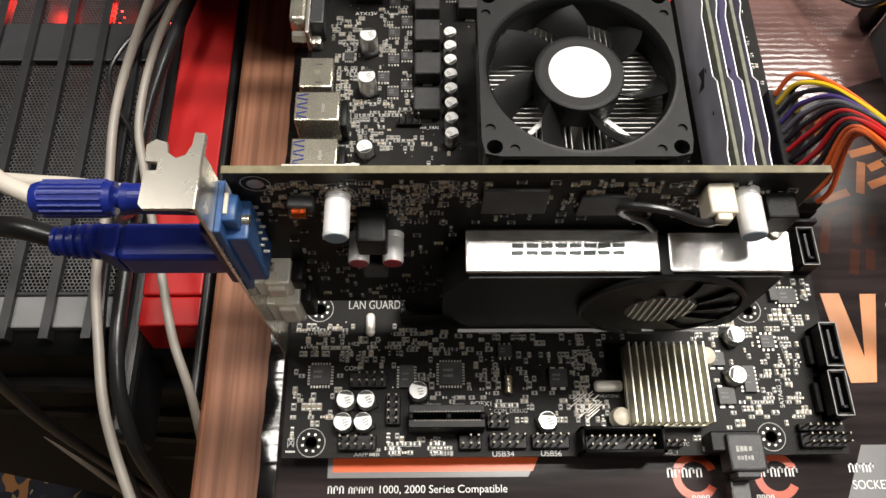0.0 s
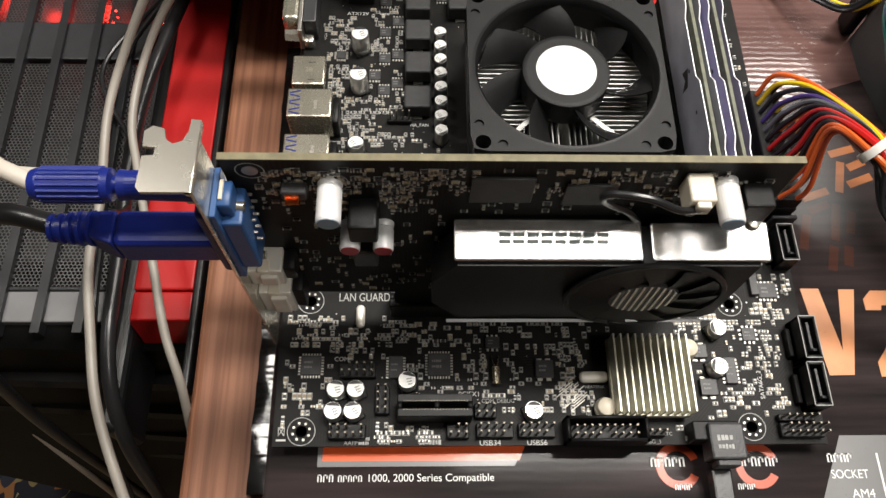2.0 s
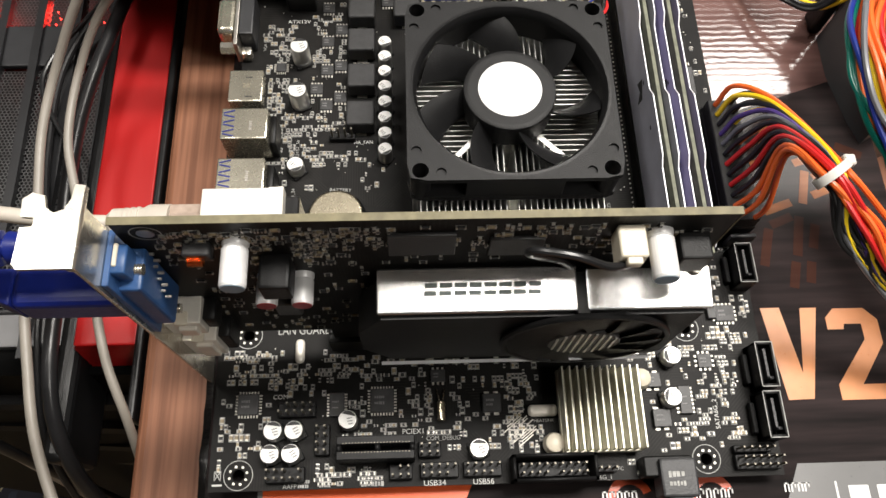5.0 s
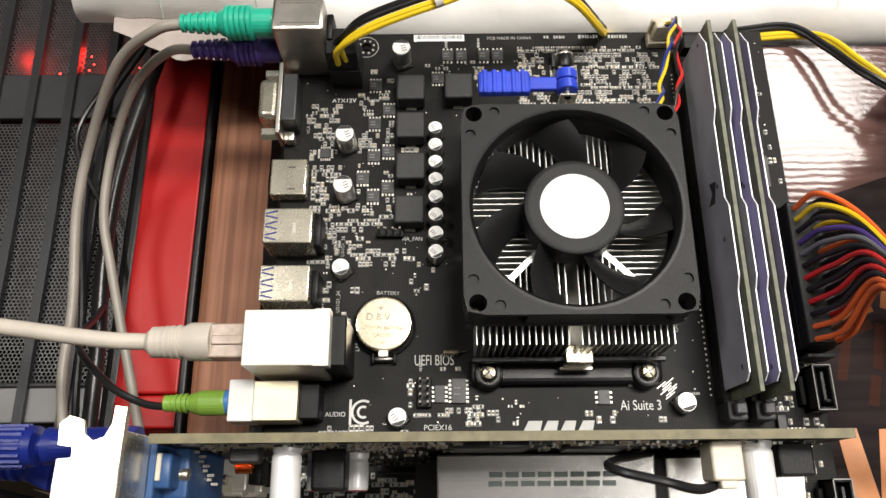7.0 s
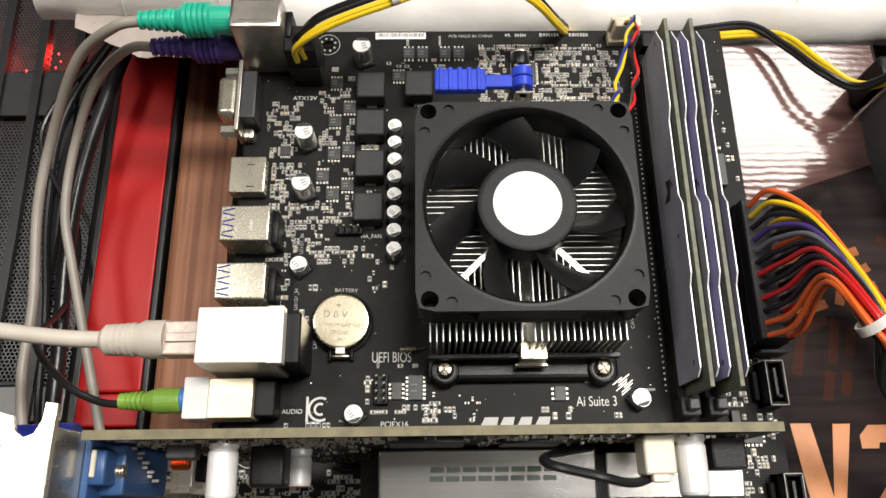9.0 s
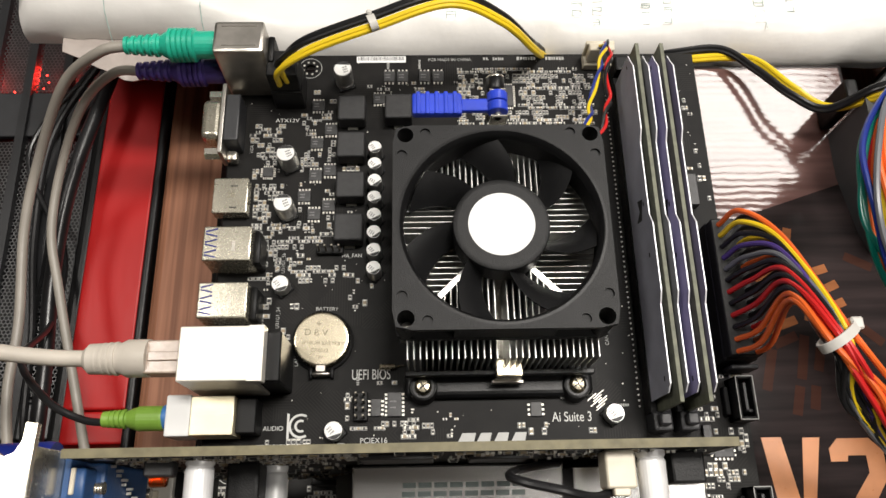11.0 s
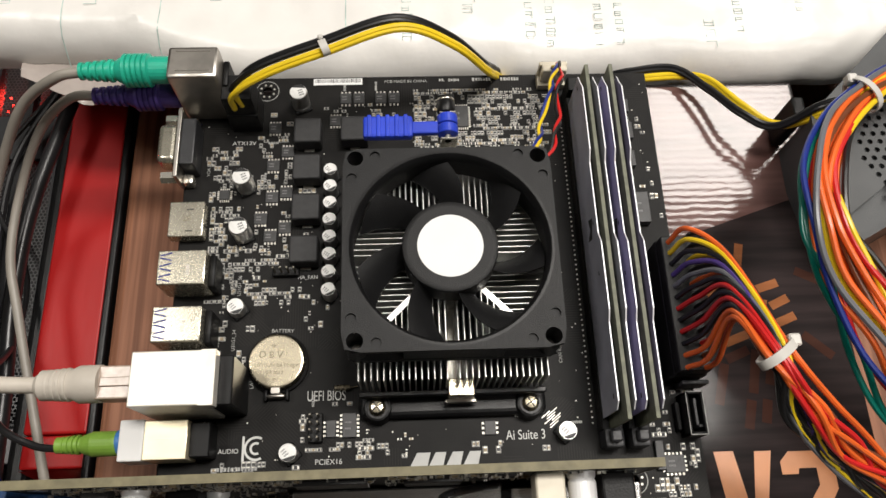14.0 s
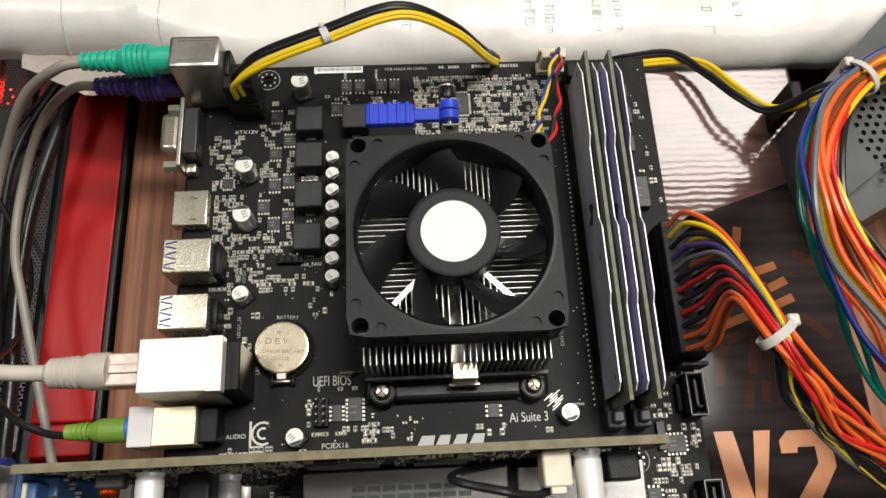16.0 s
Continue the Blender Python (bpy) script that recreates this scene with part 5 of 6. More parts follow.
        block("line", xb - t, ya, 0, xb, yb, 0.006)


for x0, y0, x1, y1, fill, tan in ZONES:
    y = y0
    while y < y1:
        x, upright, rowh = x0, rng.random() < 0.5, 0.2
        tall = 0.215 if upright else 0.14
        while x < x1:
            run = rng.choice((2, 3, 4, 6))
            big = rng.random() < 0.25
            lx, ly = ((0.075, 0.14) if upright else (0.14, 0.075))
            if big:
                lx, ly = lx * 1.5, ly * 1.4
            for _ in range(run):
                if rng.random() < fill and free(x - lx / 2 - 0.04, y - ly / 2 - 0.04, x + lx / 2 + 0.04, y + ly / 2 + 0.04) and 0.1 < x < 18.9 and 0.1 < y < 21.6:
                    smd(x, y, lx, ly, "tan" if rng.random() < tan else "dark")
                x += lx + 0.06
            x += rng.choice((0.03, 0.12, 0.4))
        y += tall
for _ in range(420):
    x, y = rng.uniform(0.2, 18.8), rng.uniform(0.2, 21.5)
    if free(x, y, x, y):
        r = rng.choice((0.012, 0.015, 0.022))
        block("via", x - r, y - r, 0, x + r, y + r, 0.006)
for cx, cy, n, ln in ((10.3, 1.75, 12, 0.8), (13.75, 7.35, 7, 0.5)):
    bm = B()
    for i in range(n):
        o = (i - (n - 1) / 2) * 0.075
        m = Matrix.Translation((cx, cy, 0.006)) @ Matrix.Rotation(radians(38), 4, "Z") @ Matrix.Translation((0.12 * (i % 3 - 1), o, 0))
        bmesh.ops.create_cube(bm, size=1, matrix=m @ Matrix.Diagonal((ln * (0.8 + 0.2 * (i % 2)), 0.034, 0.01, 1)))
    tagged(part("tinned_hatch", bm, M["solder"], mobo, "bright diagonal tinned strips"), kind="stuff")
for nm, key, mt, lab in (("tan_chip_parts", "tan", mat("tan_ceramic", (0.3, 0.24, 0.15), 0.5, vary=0.25, scale=500), "tiny tan ceramic parts"), ("dark_chip_parts", "dark", M["chip"], "tiny black resistors"),
                         ("solder_ends", "end", M["solder"], "tiny bright solder ends"), ("silk_lines", "line", M["silk_dim"], "thin printed outlines"), ("solder_dots", "via", M["solder"], "tiny solder dots")):
    me = bpy.data.meshes.new(nm)
    me.from_pydata(geo[key][0], [], geo[key][1])
    me.materials.append(mt)
    tagged(part(nm, me, None, mobo, lab), kind="stuff")
bm = B()
for x, y, n, s in ((4.95, 0.03, 7, 0.17), (2.9, 0.04, 5, 0.12), (2.9, 0.18, 5, 0.12), (3.6, 0.04, 5, 0.12), (3.6, 0.18, 5, 0.12), (10.2, 21.44, 2, 0.16), (10.6, 21.44, 5, 0.15), (11.6, 21.44, 7, 0.17), (12.8, 21.44, 7, 0.17), (2.0, 5.86, 12, 0.17)):
    bars(bm, x, y, n, s, 0.006, 0, 0.35, rng)
for x, y in ((3.2, 18.6), (3.2, 16.9), (3.2, 15.0), (4.2, 13.2), (6.3, 21.05), (7.6, 21.05), (5.3, 8.0), (2.9, 13.4), (12.4, 7.4), (14.4, 7.1), (17.2, 8.2)):
    bars(bm, x, y, 6, 0.11, 0.006, rng.choice((0, 90)), 0.35, rng)
tagged(part("board_marks", bm, M["silk_dim"], mobo, "small print too small to read"), kind="stuff")

# ---- memory modules ----
def module(x, label, finish):
    """A circuit card between two stepped heat spreaders."""
    th = thing("memory_module", (x, 6.78, 0.25), label, "memory module", "memory modules")
    part("card", box(B(), (-0.07, 0, 0), (0.07, 13.3, 2.82), 0.01, 1), M["dimmpcb"], th)
    steps = [(0.35, 2.45), (0.6, 2.75), (3.2, 2.75), (3.6, 2.98), (6.0, 2.98), (6.4, 2.72), (9.2, 2.72), (9.6, 2.98), (12.2, 2.98), (12.6, 2.7), (12.95, 2.5)]
    for sgn in (-1, 1):
        bm = B()
        xa, xb = sgn * 0.26, sgn * 0.30
        ol = [(0.35, 0.55), *steps, (12.95, 0.55)]
        f0 = [bm.verts.new((xa, y, z)) for y, z in ol]
        f1 = [bm.verts.new((xb, y, z)) for y, z in ol]
        bm.faces.new(f0)
        bm.faces.new(f1[::-1])
        for i in range(len(ol)):
            k = (i + 1) % len(ol)
            bm.faces.new((f0[i], f0[k], f1[k], f1[i]))
        sp = part("heat_spreader", bm, M[finish], th)
        bm = B()
        for (ya, za), (yb, zb) in zip(steps, steps[1:]):
            vs = [bm.verts.new(p) for p in ((xa, ya, za + 0.004), (xb, ya, za + 0.004), (xb, yb, zb + 0.004), (xa, yb, zb + 0.004))]
            bm.faces.new(vs)
        part("bright_edge", bm, M["lavedge"], sp, "polished bright top edge")
        for y in (0.75, 5.0, 6.9, 12.5):
            part("pressed_slot", box(B(), (xb - 0.004, y, 2.2), (xb + 0.004 * sgn, y + 0.16, 2.32)), M["ink"], sp)
        part("pad", box(B(), (min(xa, sgn * 0.07), 0.5, 0.7), (max(xa, sgn * 0.07), 12.8, 2.1)), M["plastic"], th)
        if sgn < 0:
            bm = B()
            vs = [(6.5, 1.9), (7.2, 2.2), (7.35, 1.6), (6.9, 1.75), (6.6, 1.3)]
            bm.faces.new([bm.verts.new((xb - 0.005, y, z)) for y, z in vs])
            part("emblem", bm, M["ink"], sp)
    return th


module(15.68, "lavender grey memory module with stepped heat spreaders in its slot", "lav")
module(16.6, "violet tinted memory module with stepped heat spreaders in its slot", "lav2")

# ---- processor cooler ----
CX, CY, FT = 10.15, 12.35, 4.5
cool = thing("cpu_cooler", (CX, CY, 0.7), "black square fan on an aluminium finned processor cooler", "cooler")
Z = -0.7
sink = part("heatsink_core", cyl(B(), (0, 0, 0.2), 1.2, FT - 1.5 + Z - 0.25, seg=32), M["fin"], cool)
part("base", box(B(), (-2.6, -2.6, 0), (2.6, 2.6, 0.25), 0.05, 1), M["fin"], sink)
fz0, fz1 = 0.3, FT - 1.48 + Z
for sx in (-1, 1):
    for sy in (-1, 1):
        bm = B()
        m = Matrix.Rotation(math.atan2(sy, sx), 4, "Z")
        box(bm, (0.7, -0.11, fz0), (4.1, 0.11, fz1 - 0.02), 0.02, 1)
        box(bm, (3.5, -0.2, fz0), (4.3, 0.2, fz1 - 0.01), 0.05, 1)
        bmesh.ops.transform(bm, matrix=m, verts=bm.verts)
        part("web", bm, M["fin"], sink)
for i in range(-15, 16):
    o = i * 0.205
    if abs(o) < 0.08:
        continue
    inner = max(abs(o) + 0.1, 1.1)
    for k in range(4):
        far = 4.1 if k in (1, 3) else 3.35
        if inner >= far:
            continue
        me = shared(("fin", abs(i), far), lambda: box(B(), (inner, -0.024, fz0), (far, 0.024, fz1), 0.018, 2), M["fin"])
        ob = part("fin", me, None, sink)
        ob.matrix_basis = Matrix.Rotation(k * math.pi / 2, 4, "Z") @ Matrix.Translation((0, o * CM, 0))
# fan frame
HW, RI = 3.5, 3.28
top, bot = FT + Z, FT - 1.5 + Z


def frame_plate(bm, z1, z0, holes, ri):
    n = 64
    out = []
    for i in range(n):
        a = 2 * math.pi * i / n
        ca, sa = math.cos(a), math.sin(a)
        q = HW / max(abs(ca), abs(sa))
        q = min(q, HW * 1.37)
        out.append((q * ca, q * sa))
    inner = [(ri * math.cos(2 * math.pi * i / n), ri * math.sin(2 * math.pi * i / n)) for i in range(n)]
    def loop(ps, z):
        vs = [bm.verts.new((x, y, z)) for x, y in ps]
        return [bm.edges.new((vs[i], vs[(i + 1) % len(vs)])) for i in range(len(vs))]
    es = loop(out, z1) + loop(inner, z1)
    for x, y, r in holes:
        es += loop([(x + r * math.cos(2 * math.pi * i / 20), y + r * math.sin(2 * math.pi * i / 20)) for i in range(20)], z1)
    fs = [g for g in bmesh.ops.triangle_fill(bm, use_beauty=True, use_dissolve=False, edges=es)["geom"] if isinstance(g, bmesh.types.BMFace)]
    tp = bmesh.ops.extrude_face_region(bm, geom=fs)
    bmesh.ops.translate(bm, verts=[v for v in tp["geom"] if isinstance(v, bmesh.types.BMVert)], vec=(0, 0, z0 - z1))
    return bm


corner = [(sx * 3.08, sy * 3.14, 0.27) for sx in (-1, 1) for sy in (-1, 1)]
small = [(sx * a, sy * b, 0.17) for sx in (-1, 1) for sy in (-1, 1) for a, b in ((2.42, 3.22), (3.2, 2.42))]
fan = part("fan_frame", frame_plate(B(), top, top - 0.22, corner + small, RI), M["fanplastic"], cool)
part("frame_lower", frame_plate(B(), bot + 0.3, bot, corner, RI), M["fanplastic"], fan)
bm = B()
n = 64
vv = [[bm.verts.new((r * math.cos(2 * math.pi * i / n), r * math.sin(2 * math.pi * i / n), z)) for r, z in ((RI, top - 0.01), (RI - 0.03, top - 0.35), (RI - 0.03, bot), (RI + 0.1, bot), (RI + 0.1, top - 0.01))] for i in range(n)]
for i in range(n):
    p, q = vv[i], vv[(i + 1) % n]
    for k in range(4):
        bm.faces.new((p[k], p[k + 1], q[k + 1], q[k]))
part("duct", bm, M["fanplastic"], fan)
bm = B()
vv = [[bm.verts.new((r * math.cos(2 * math.pi * i / n), r * math.sin(2 * math.pi * i / n), top + z)) for r, z in ((RI + 0.1, 0.003), (RI + 0.02, 0.008), (RI - 0.1, -0.14), (RI - 0.13, -0.38), (RI - 0.03, -0.42))] for i in range(n)]
for i in range(n):
    p, q = vv[i], vv[(i + 1) % n]
    for k in range(4):
        bm.faces.new((p[k], p[k + 1], q[k + 1], q[k]))
part("bevel_ring", bm, M["blade"], fan)
for x, y, r in corner:
    part("corner_tube", lathe(B(), (x, y, bot), [(r + 0.07, 0), (r + 0.07, 1.27), (r, 1.27), (r, 0.35), (0.02, 0.3)], seg=20), M["fanplastic"], fan)
    part("corner_screw", lathe(B(), (x, y, bot + 0.3), [(0.2, 0), (0.18, 0.1), (0.05, 0.14)], seg=14), M["dullsteel"], fan)
for x, y, r in small:
    part("blind_hole", cyl(B(), (x, y, top - 0.2), r, 0.1, seg=18), M["fanplastic"], fan)
for sx, sy in ((0, -1), (0, 1), (1, 0), (-1, 0)):
    bm = B()
    if sy:
        box(bm, (-1.6, sy * 3.42 - 0.06, bot), (1.6, sy * 3.42 + 0.06, top - 0.02), 0.02, 1)
    else:
        box(bm, (sx * 3.42 - 0.06, -1.6, bot), (sx * 3.42 + 0.06, 1.6, top - 0.02), 0.02, 1)
    part("side_rib", bm, M["fanplastic"], fan)
rotor = part("fan_hub", lathe(B(), (0, 0, bot + 0.25), [(1.56, 0), (1.58, 0.95), (1.56, 1.04), (1.5, 1.07), (1.4, 1.075)], seg=48), M["fanplastic"], cool)
part("hub_label", cyl(B(), (0, 0, bot + 1.32), 1.08, 0.012, seg=48), M["label"], rotor, "round white paper label")
lz = bot + 1.335
def blade():
    """A swept, pitched fan blade."""
    bm = B()
    NR, NA = 8, 10
    g = []
    for i in range(NR + 1):
        r = 1.45 + (3.12 - 1.45) * i / NR
        span, lead = radians(21 + 3 * i / NR), radians(20 * (i / NR) ** 1.3)
        g.append([])
        for j in range(NA + 1):
            a = lead + span * (j / NA - 0.5)
            zz = bot + 0.75 + (0.5 - j / NA) * 0.8 + 0.08 * math.sin(math.pi * j / NA)
            g[-1].append(bm.verts.new((r * math.cos(a), r * math.sin(a), zz)))
    fs = [bm.faces.new((g[i][j], g[i][j + 1], g[i + 1][j + 1], g[i + 1][j])) for i in range(NR) for j in range(NA)]
    tp = bmesh.ops.extrude_face_region(bm, geom=fs)
    bmesh.ops.translate(bm, verts=[v for v in tp["geom"] if isinstance(v, bmesh.types.BMVert)], vec=(0, 0, -0.09))
    return bm


me = mesh_of("blade", blade(), M["blade"])
for k in range(7):
    ob = part("blade", me, None, rotor)
    ob.matrix_basis = Matrix.Rotation(radians(30 + k * 360 / 7), 4, "Z")
# clip and lever
bm = box(B(), (-0.15, -4.45, 0.35), (0.75, -3.85, 1.15), 0.05, 2)
part("clip_tab", bm, M["brass"], cool, "bright metal retention tab")
part("clip_bar", box(B(), (-0.25, -4.55, 0.15), (0.85, -4.42, 0.36), 0.03, 1), M["dullsteel"], cool)
part("clip_bar", box(B(), (-0.15, -3.95, 0.22), (0.75, 3.9, 0.3), 0.02, 1), M["nickel"], cool)
part("fin_bar", box(B(), (-3.2, -4.3, 0.3), (3.25, -4.12, 0.62), 0.03, 1), M["caseblack"], cool)
LX, LY, LZ = 7.28 - CX, 17.05 - CY, 3.9 - 0.7
bm = B()
box(bm, (LX, LY - 0.42, LZ - 0.32), (LX + 1.75, LY + 0.42, LZ + 0.05), 0.1, 2)
lever = part("lever", bm, M["leverblue"], cool, "bright blue plastic locking lever")
for k in range(5):
    part("grip_rib", box(B(), (LX + 0.15 + k * 0.32, LY - 0.44, LZ), (LX + 0.3 + k * 0.32, LY + 0.44, LZ + 0.1), 0.04, 2), M["leverblue"], lever)
part("lever_arm", box(B(), (LX + 1.7, LY - 0.28, LZ - 0.25), (LX + 3.0, LY + 0.2, LZ + 0.0), 0.06, 2), M["leverblue"], lever)
for y in (LY - 0.36, LY + 0.04):
    part("lever_knuckle", cyl(B(), (LX + 2.98, y, LZ - 0.06), 0.36, 0.36, "y", 24, bev=0.04), M["leverblue"], lever)
part("clip_hook", cyl(B(), (LX + 2.95, LY + 0.5, LZ - 0.1), 0.32, 0.55, "y", 24, bev=0.1), M["caseblack"], lever, "black hook behind the lever")
part("hook_rim", cyl(B(), (LX + 2.95, LY + 0.98, LZ - 0.1), 0.33, 0.09, "y", 24, bev=0.02), M["steel"], lever)
part("lever_pin", cyl(B(), (LX + 2.98, LY - 0.6, LZ - 0.06), 0.12, 1.2, "y", 14), M["steel"], lever)
bm = B()
box(bm, (LX + 2.7, LY - 0.6, LZ - 2.2), (LX + 3.3, LY - 0.5, LZ + 0.1), 0.03, 1)
box(bm, (LX + 2.7, LY + 0.45, LZ - 2.2), (LX + 3.3, LY + 0.55, LZ + 0.1), 0.03, 1)
box(bm, (LX + 2.5, LY - 0.9, LZ - 1.4), (LX + 3.6, LY - 0.6, LZ - 0.9), 0.06, 2)
part("lever_bracket", bm, M["steel"], cool)

# ---- graphics card ----
gpu = thing("graphics_card", (0.2, 4.76, 0.3), "black graphics card with brushed aluminium shroud standing in the slot", "graphics card")
O = Vector((-0.2, -4.9, -0.3))


def G(a):
    return tuple(Vector(a) + O)


def gbox(bm, a, b, bev=0.0, seg=2, rot=None):
    return box(bm, G(a), G(b), bev, seg, rot)


part("card_board", gbox(gbox(B(), (0.2, 4.9, 2.1), (4.1, 5.05, 10.6)), (4.1, 4.9, 0.95), (14.17, 5.05, 10.6)), M["pcb"], gpu)
part("edge_connector", gbox(B(), (4.2, 4.9, 0.3), (12.6, 5.05, 0.96)), M["brass"], gpu)
part("board_rim", gbox(B(), (0.18, 4.88, 10.6), (14.19, 5.07, 10.64)), M["pcb_edge"], gpu, "pale fibreglass edge of the board")
part("board_rim", gbox(B(), (14.17, 4.89, 1.0), (14.2, 5.06, 10.6)), M["pcb_edge"], gpu)
# bracket: upright plate, folded tab with a notch
brk = part("bracket", gbox(B(), (-0.14, 3.65, 0.2), (-0.05, 5.08, 11.22), 0.02, 1), M["steel"], gpu, "bright steel slot bracket with a notched tab")
tab = [(-1.28, 4.1), (-1.18, 3.98), (-0.1, 3.98), (-0.05, 5.85), (-0.28, 5.88), (-0.3, 5.55), (-0.42, 5.3), (-0.62, 5.22), (-0.8, 5.35), (-0.86, 5.62), (-1.12, 5.7), (-1.3, 5.55), (-1.28, 5.15), (-1.0, 5.12), (-1.0, 4.92), (-1.26, 4.9)]
part("bracket_tab", flat(B(), [G((x, y - 0.34, 0))[:2] for x, y in tab], 11.3 - 0.3, 0.1), M["steel"], brk)
part("bracket_fold", cyl(B(), G((-0.13, 3.64, 11.2)), 0.1, 1.86, "y", 20), M["steel"], brk)
# display socket and its screws
vs_ = part("vga_socket", gbox(gbox(B(), (-0.05, 3.75, 6.2), (0.1, 5.1, 9.9), 0.02, 1), (0.05, 3.85, 6.6), (0.6, 4.9, 9.3), 0.08, 2), M["vgablue"], gpu, "blue display socket")
part("socket_face", gbox(B(), (0.06, 4.05, 9.3), (0.42, 4.75, 9.9), 0.04, 1), M["vgablue"], vs_)
part("socket_clip", gbox(B(), (0.12, 4.2, 9.86), (0.22, 4.75, 9.96), 0.02, 1), M["cream"], vs_)
for z in (9.3, 6.35):
    bm = B()
    prof = []
    for k in range(9):
        prof += [(0.11, k * 0.06), (0.14, k * 0.06 + 0.03)]
    part("jack_screw", lathe(bm, G((0.1, 4.35, z)), prof, "x", 14), M["steel"], vs_)
for z0, z1, nm in ((4.75, 5.75, "hdmi_socket"), (2.4, 4.0, "dvi_socket")):
    so = part(nm, gbox(gbox(B(), (-0.05, 4.1, z0), (0.95, 4.9, z1), 0.05, 2), (0.3, 3.98, z0 + 0.2), (0.8, 4.12, z1 - 0.25), 0.03, 1), M["nickel"], gpu)
    part("socket_rear", gbox(B(), (0.95, 4.25, z0 + 0.1), (1.3, 4.9, z1 - 0.15), 0.04, 1), M["plastic"], so)
    part("socket_core", gbox(B(), (0.25, 4.05, z1 - 0.05), (0.6, 4.45, z1 + 0.06), 0.03, 1), M["cream"], so)
bm = B()
for k in range(8):
    gbox(bm, (0.55 + (k % 2) * 0.1, 4.8 - k * 0.09, 9.0 - k * 0.18), (0.7 + (k % 2) * 0.1, 4.86 - k * 0.09, 9.06 - k * 0.18))
part("socket_pins", bm, M["solder"], gpu)


def gcap(x, z, r, h, body, end):
    p = G((x, 4.9, z))
    c1 = part("capacitor", lathe(B(), p, [(r * 1.02, 0), (r * 1.02, 0.1), (r * 0.9, 0.16), (r, 0.22), (r, h - 0.06), (r * 0.92, h)], "-y", 26), M[body], gpu)
    part("can_end", lathe(B(), G((x, 4.9 - h, z)), [(r * 0.9, 0), (r * 0.86, 0.02)], "-y", 26), M[end], c1)


gcap(2.72, 9.55, 0.31, 1.15, "sleeve", "sleeveblue")
gcap(12.55, 9.7, 0.31, 1.2, "sleeve", "sleeveblue")
gcap(3.05, 7.3, 0.28, 0.85, "sleeve", "redcan")
gcap(3.95, 7.3, 0.28, 0.85, "sleeve", "redcan")
part("choke", gbox(B(), (3.1, 4.0, 7.9), (3.85, 4.9, 8.8), 0.08, 2), M["plastic"], gpu)
part("choke", gbox(B(), (3.05, 4.3, 5.6), (3.75, 4.9, 6.6), 0.08, 2), M["chip"], gpu)
part("regulator", gbox(B(), (13.0, 4.2, 8.8), (13.75, 4.9, 9.7), 0.06, 2), M["plastic"], gpu)
bm = B()
for k in range(7):
    p = [Vector(G((1.65 + 0.05 * k, 4.5 + 0.14 * math.cos(a), 9.4 + 0.14 * math.sin(a)))) for a in (i * math.pi / 5 for i in range(11))]
    sweep(bm, p, 0.024, 5)
part("coil", bm, M["coil"], gpu, "small copper coil")
part("coil_core", gbox(B(), (1.5, 4.55, 9.2), (2.15, 4.9, 9.6), 0.05, 1), M["chip"], gpu)
fs_ = part("fan_socket", gbox(gbox(B(), (11.45, 4.1, 9.4), (12.1, 4.9, 10.15), 0.05, 1), (11.6, 3.95, 9.85), (11.95, 4.3, 10.1), 0.03, 1), M["cream"], gpu, "cream two-pin fan connector")
rng = random.Random(33)
keys = {k: B() for k in ("solder", "chip", "silk_dim", "tanmark")}
for _ in range(380):
    x, z = rng.choice((rng.uniform(4.0, 13.8), rng.uniform(0.9, 6.0))), rng.choice((rng.uniform(8.0, 10.2), rng.uniform(9.0, 10.2)))
    if rng.random() < 0.2:
        x, z = rng.uniform(1.2, 5.6), rng.uniform(2.4, 7.8)
    a, b = rng.choice(((0.16, 0.08), (0.08, 0.16), (0.2, 0.1)))
    gbox(keys["chip" if rng.random() < 0.6 else "tanmark"], (x - a / 2, 4.85, z - b / 2), (x + a / 2, 4.9, z + b / 2))
    if a > b:
        for s in (-1, 1):
            gbox(keys["solder"], (x + s * a / 2 - 0.02, 4.845, z - b / 2), (x + s * a / 2 + 0.02, 4.9, z + b / 2))
    else:
        for s in (-1, 1):
            gbox(keys["solder"], (x - a / 2, 4.845, z + s * b / 2 - 0.02), (x + a / 2, 4.9, z + s * b / 2 + 0.02))
    if rng.random() < 0.8:
        for s in (-1, 1):
            gbox(keys["silk_dim"], (x - a / 2 - 0.03, 4.895, z + s * (b / 2 + 0.035) - 0.006), (x + a / 2 + 0.03, 4.9, z + s * (b / 2 + 0.035) + 0.006))
tagged(part("small_parts", keys["chip"], M["chip"], gpu), kind="stuff")
tagged(part("small_tan_parts", keys["tanmark"], bpy.data.materials["tan_ceramic"], gpu), kind="stuff")
tagged(part("solder_ends", keys["solder"], M["solder"], gpu), kind="stuff")
tagged(part("silk_lines", keys["silk_dim"], M["silk_dim"], gpu), kind="stuff")
part("memory_chip", gbox(B(), (6.2, 4.79, 8.7), (7.8, 4.9, 9.9), 0.02, 1), M["chip"], gpu)
part("memory_chip", gbox(B(), (8.6, 4.79, 8.6), (9.9, 4.9, 9.6), 0.02, 1), M["chip"], gpu)
bm = B()
n = 30
for cx, cz, r in ((0.85, 10.1, 0.36), (2.72, 9.55, 0.46)):
    vv = [[bm.verts.new(G((cx + q * math.cos(2 * math.pi * i / n), 4.893, cz + q * math.sin(2 * math.pi * i / n)))) for q in (r, r - 0.03)] for i in range(n)]
    for i in range(n):
        p, q = vv[i], vv[(i + 1) % n]
        bm.faces.new((p[0], p[1], q[1], q[0]))
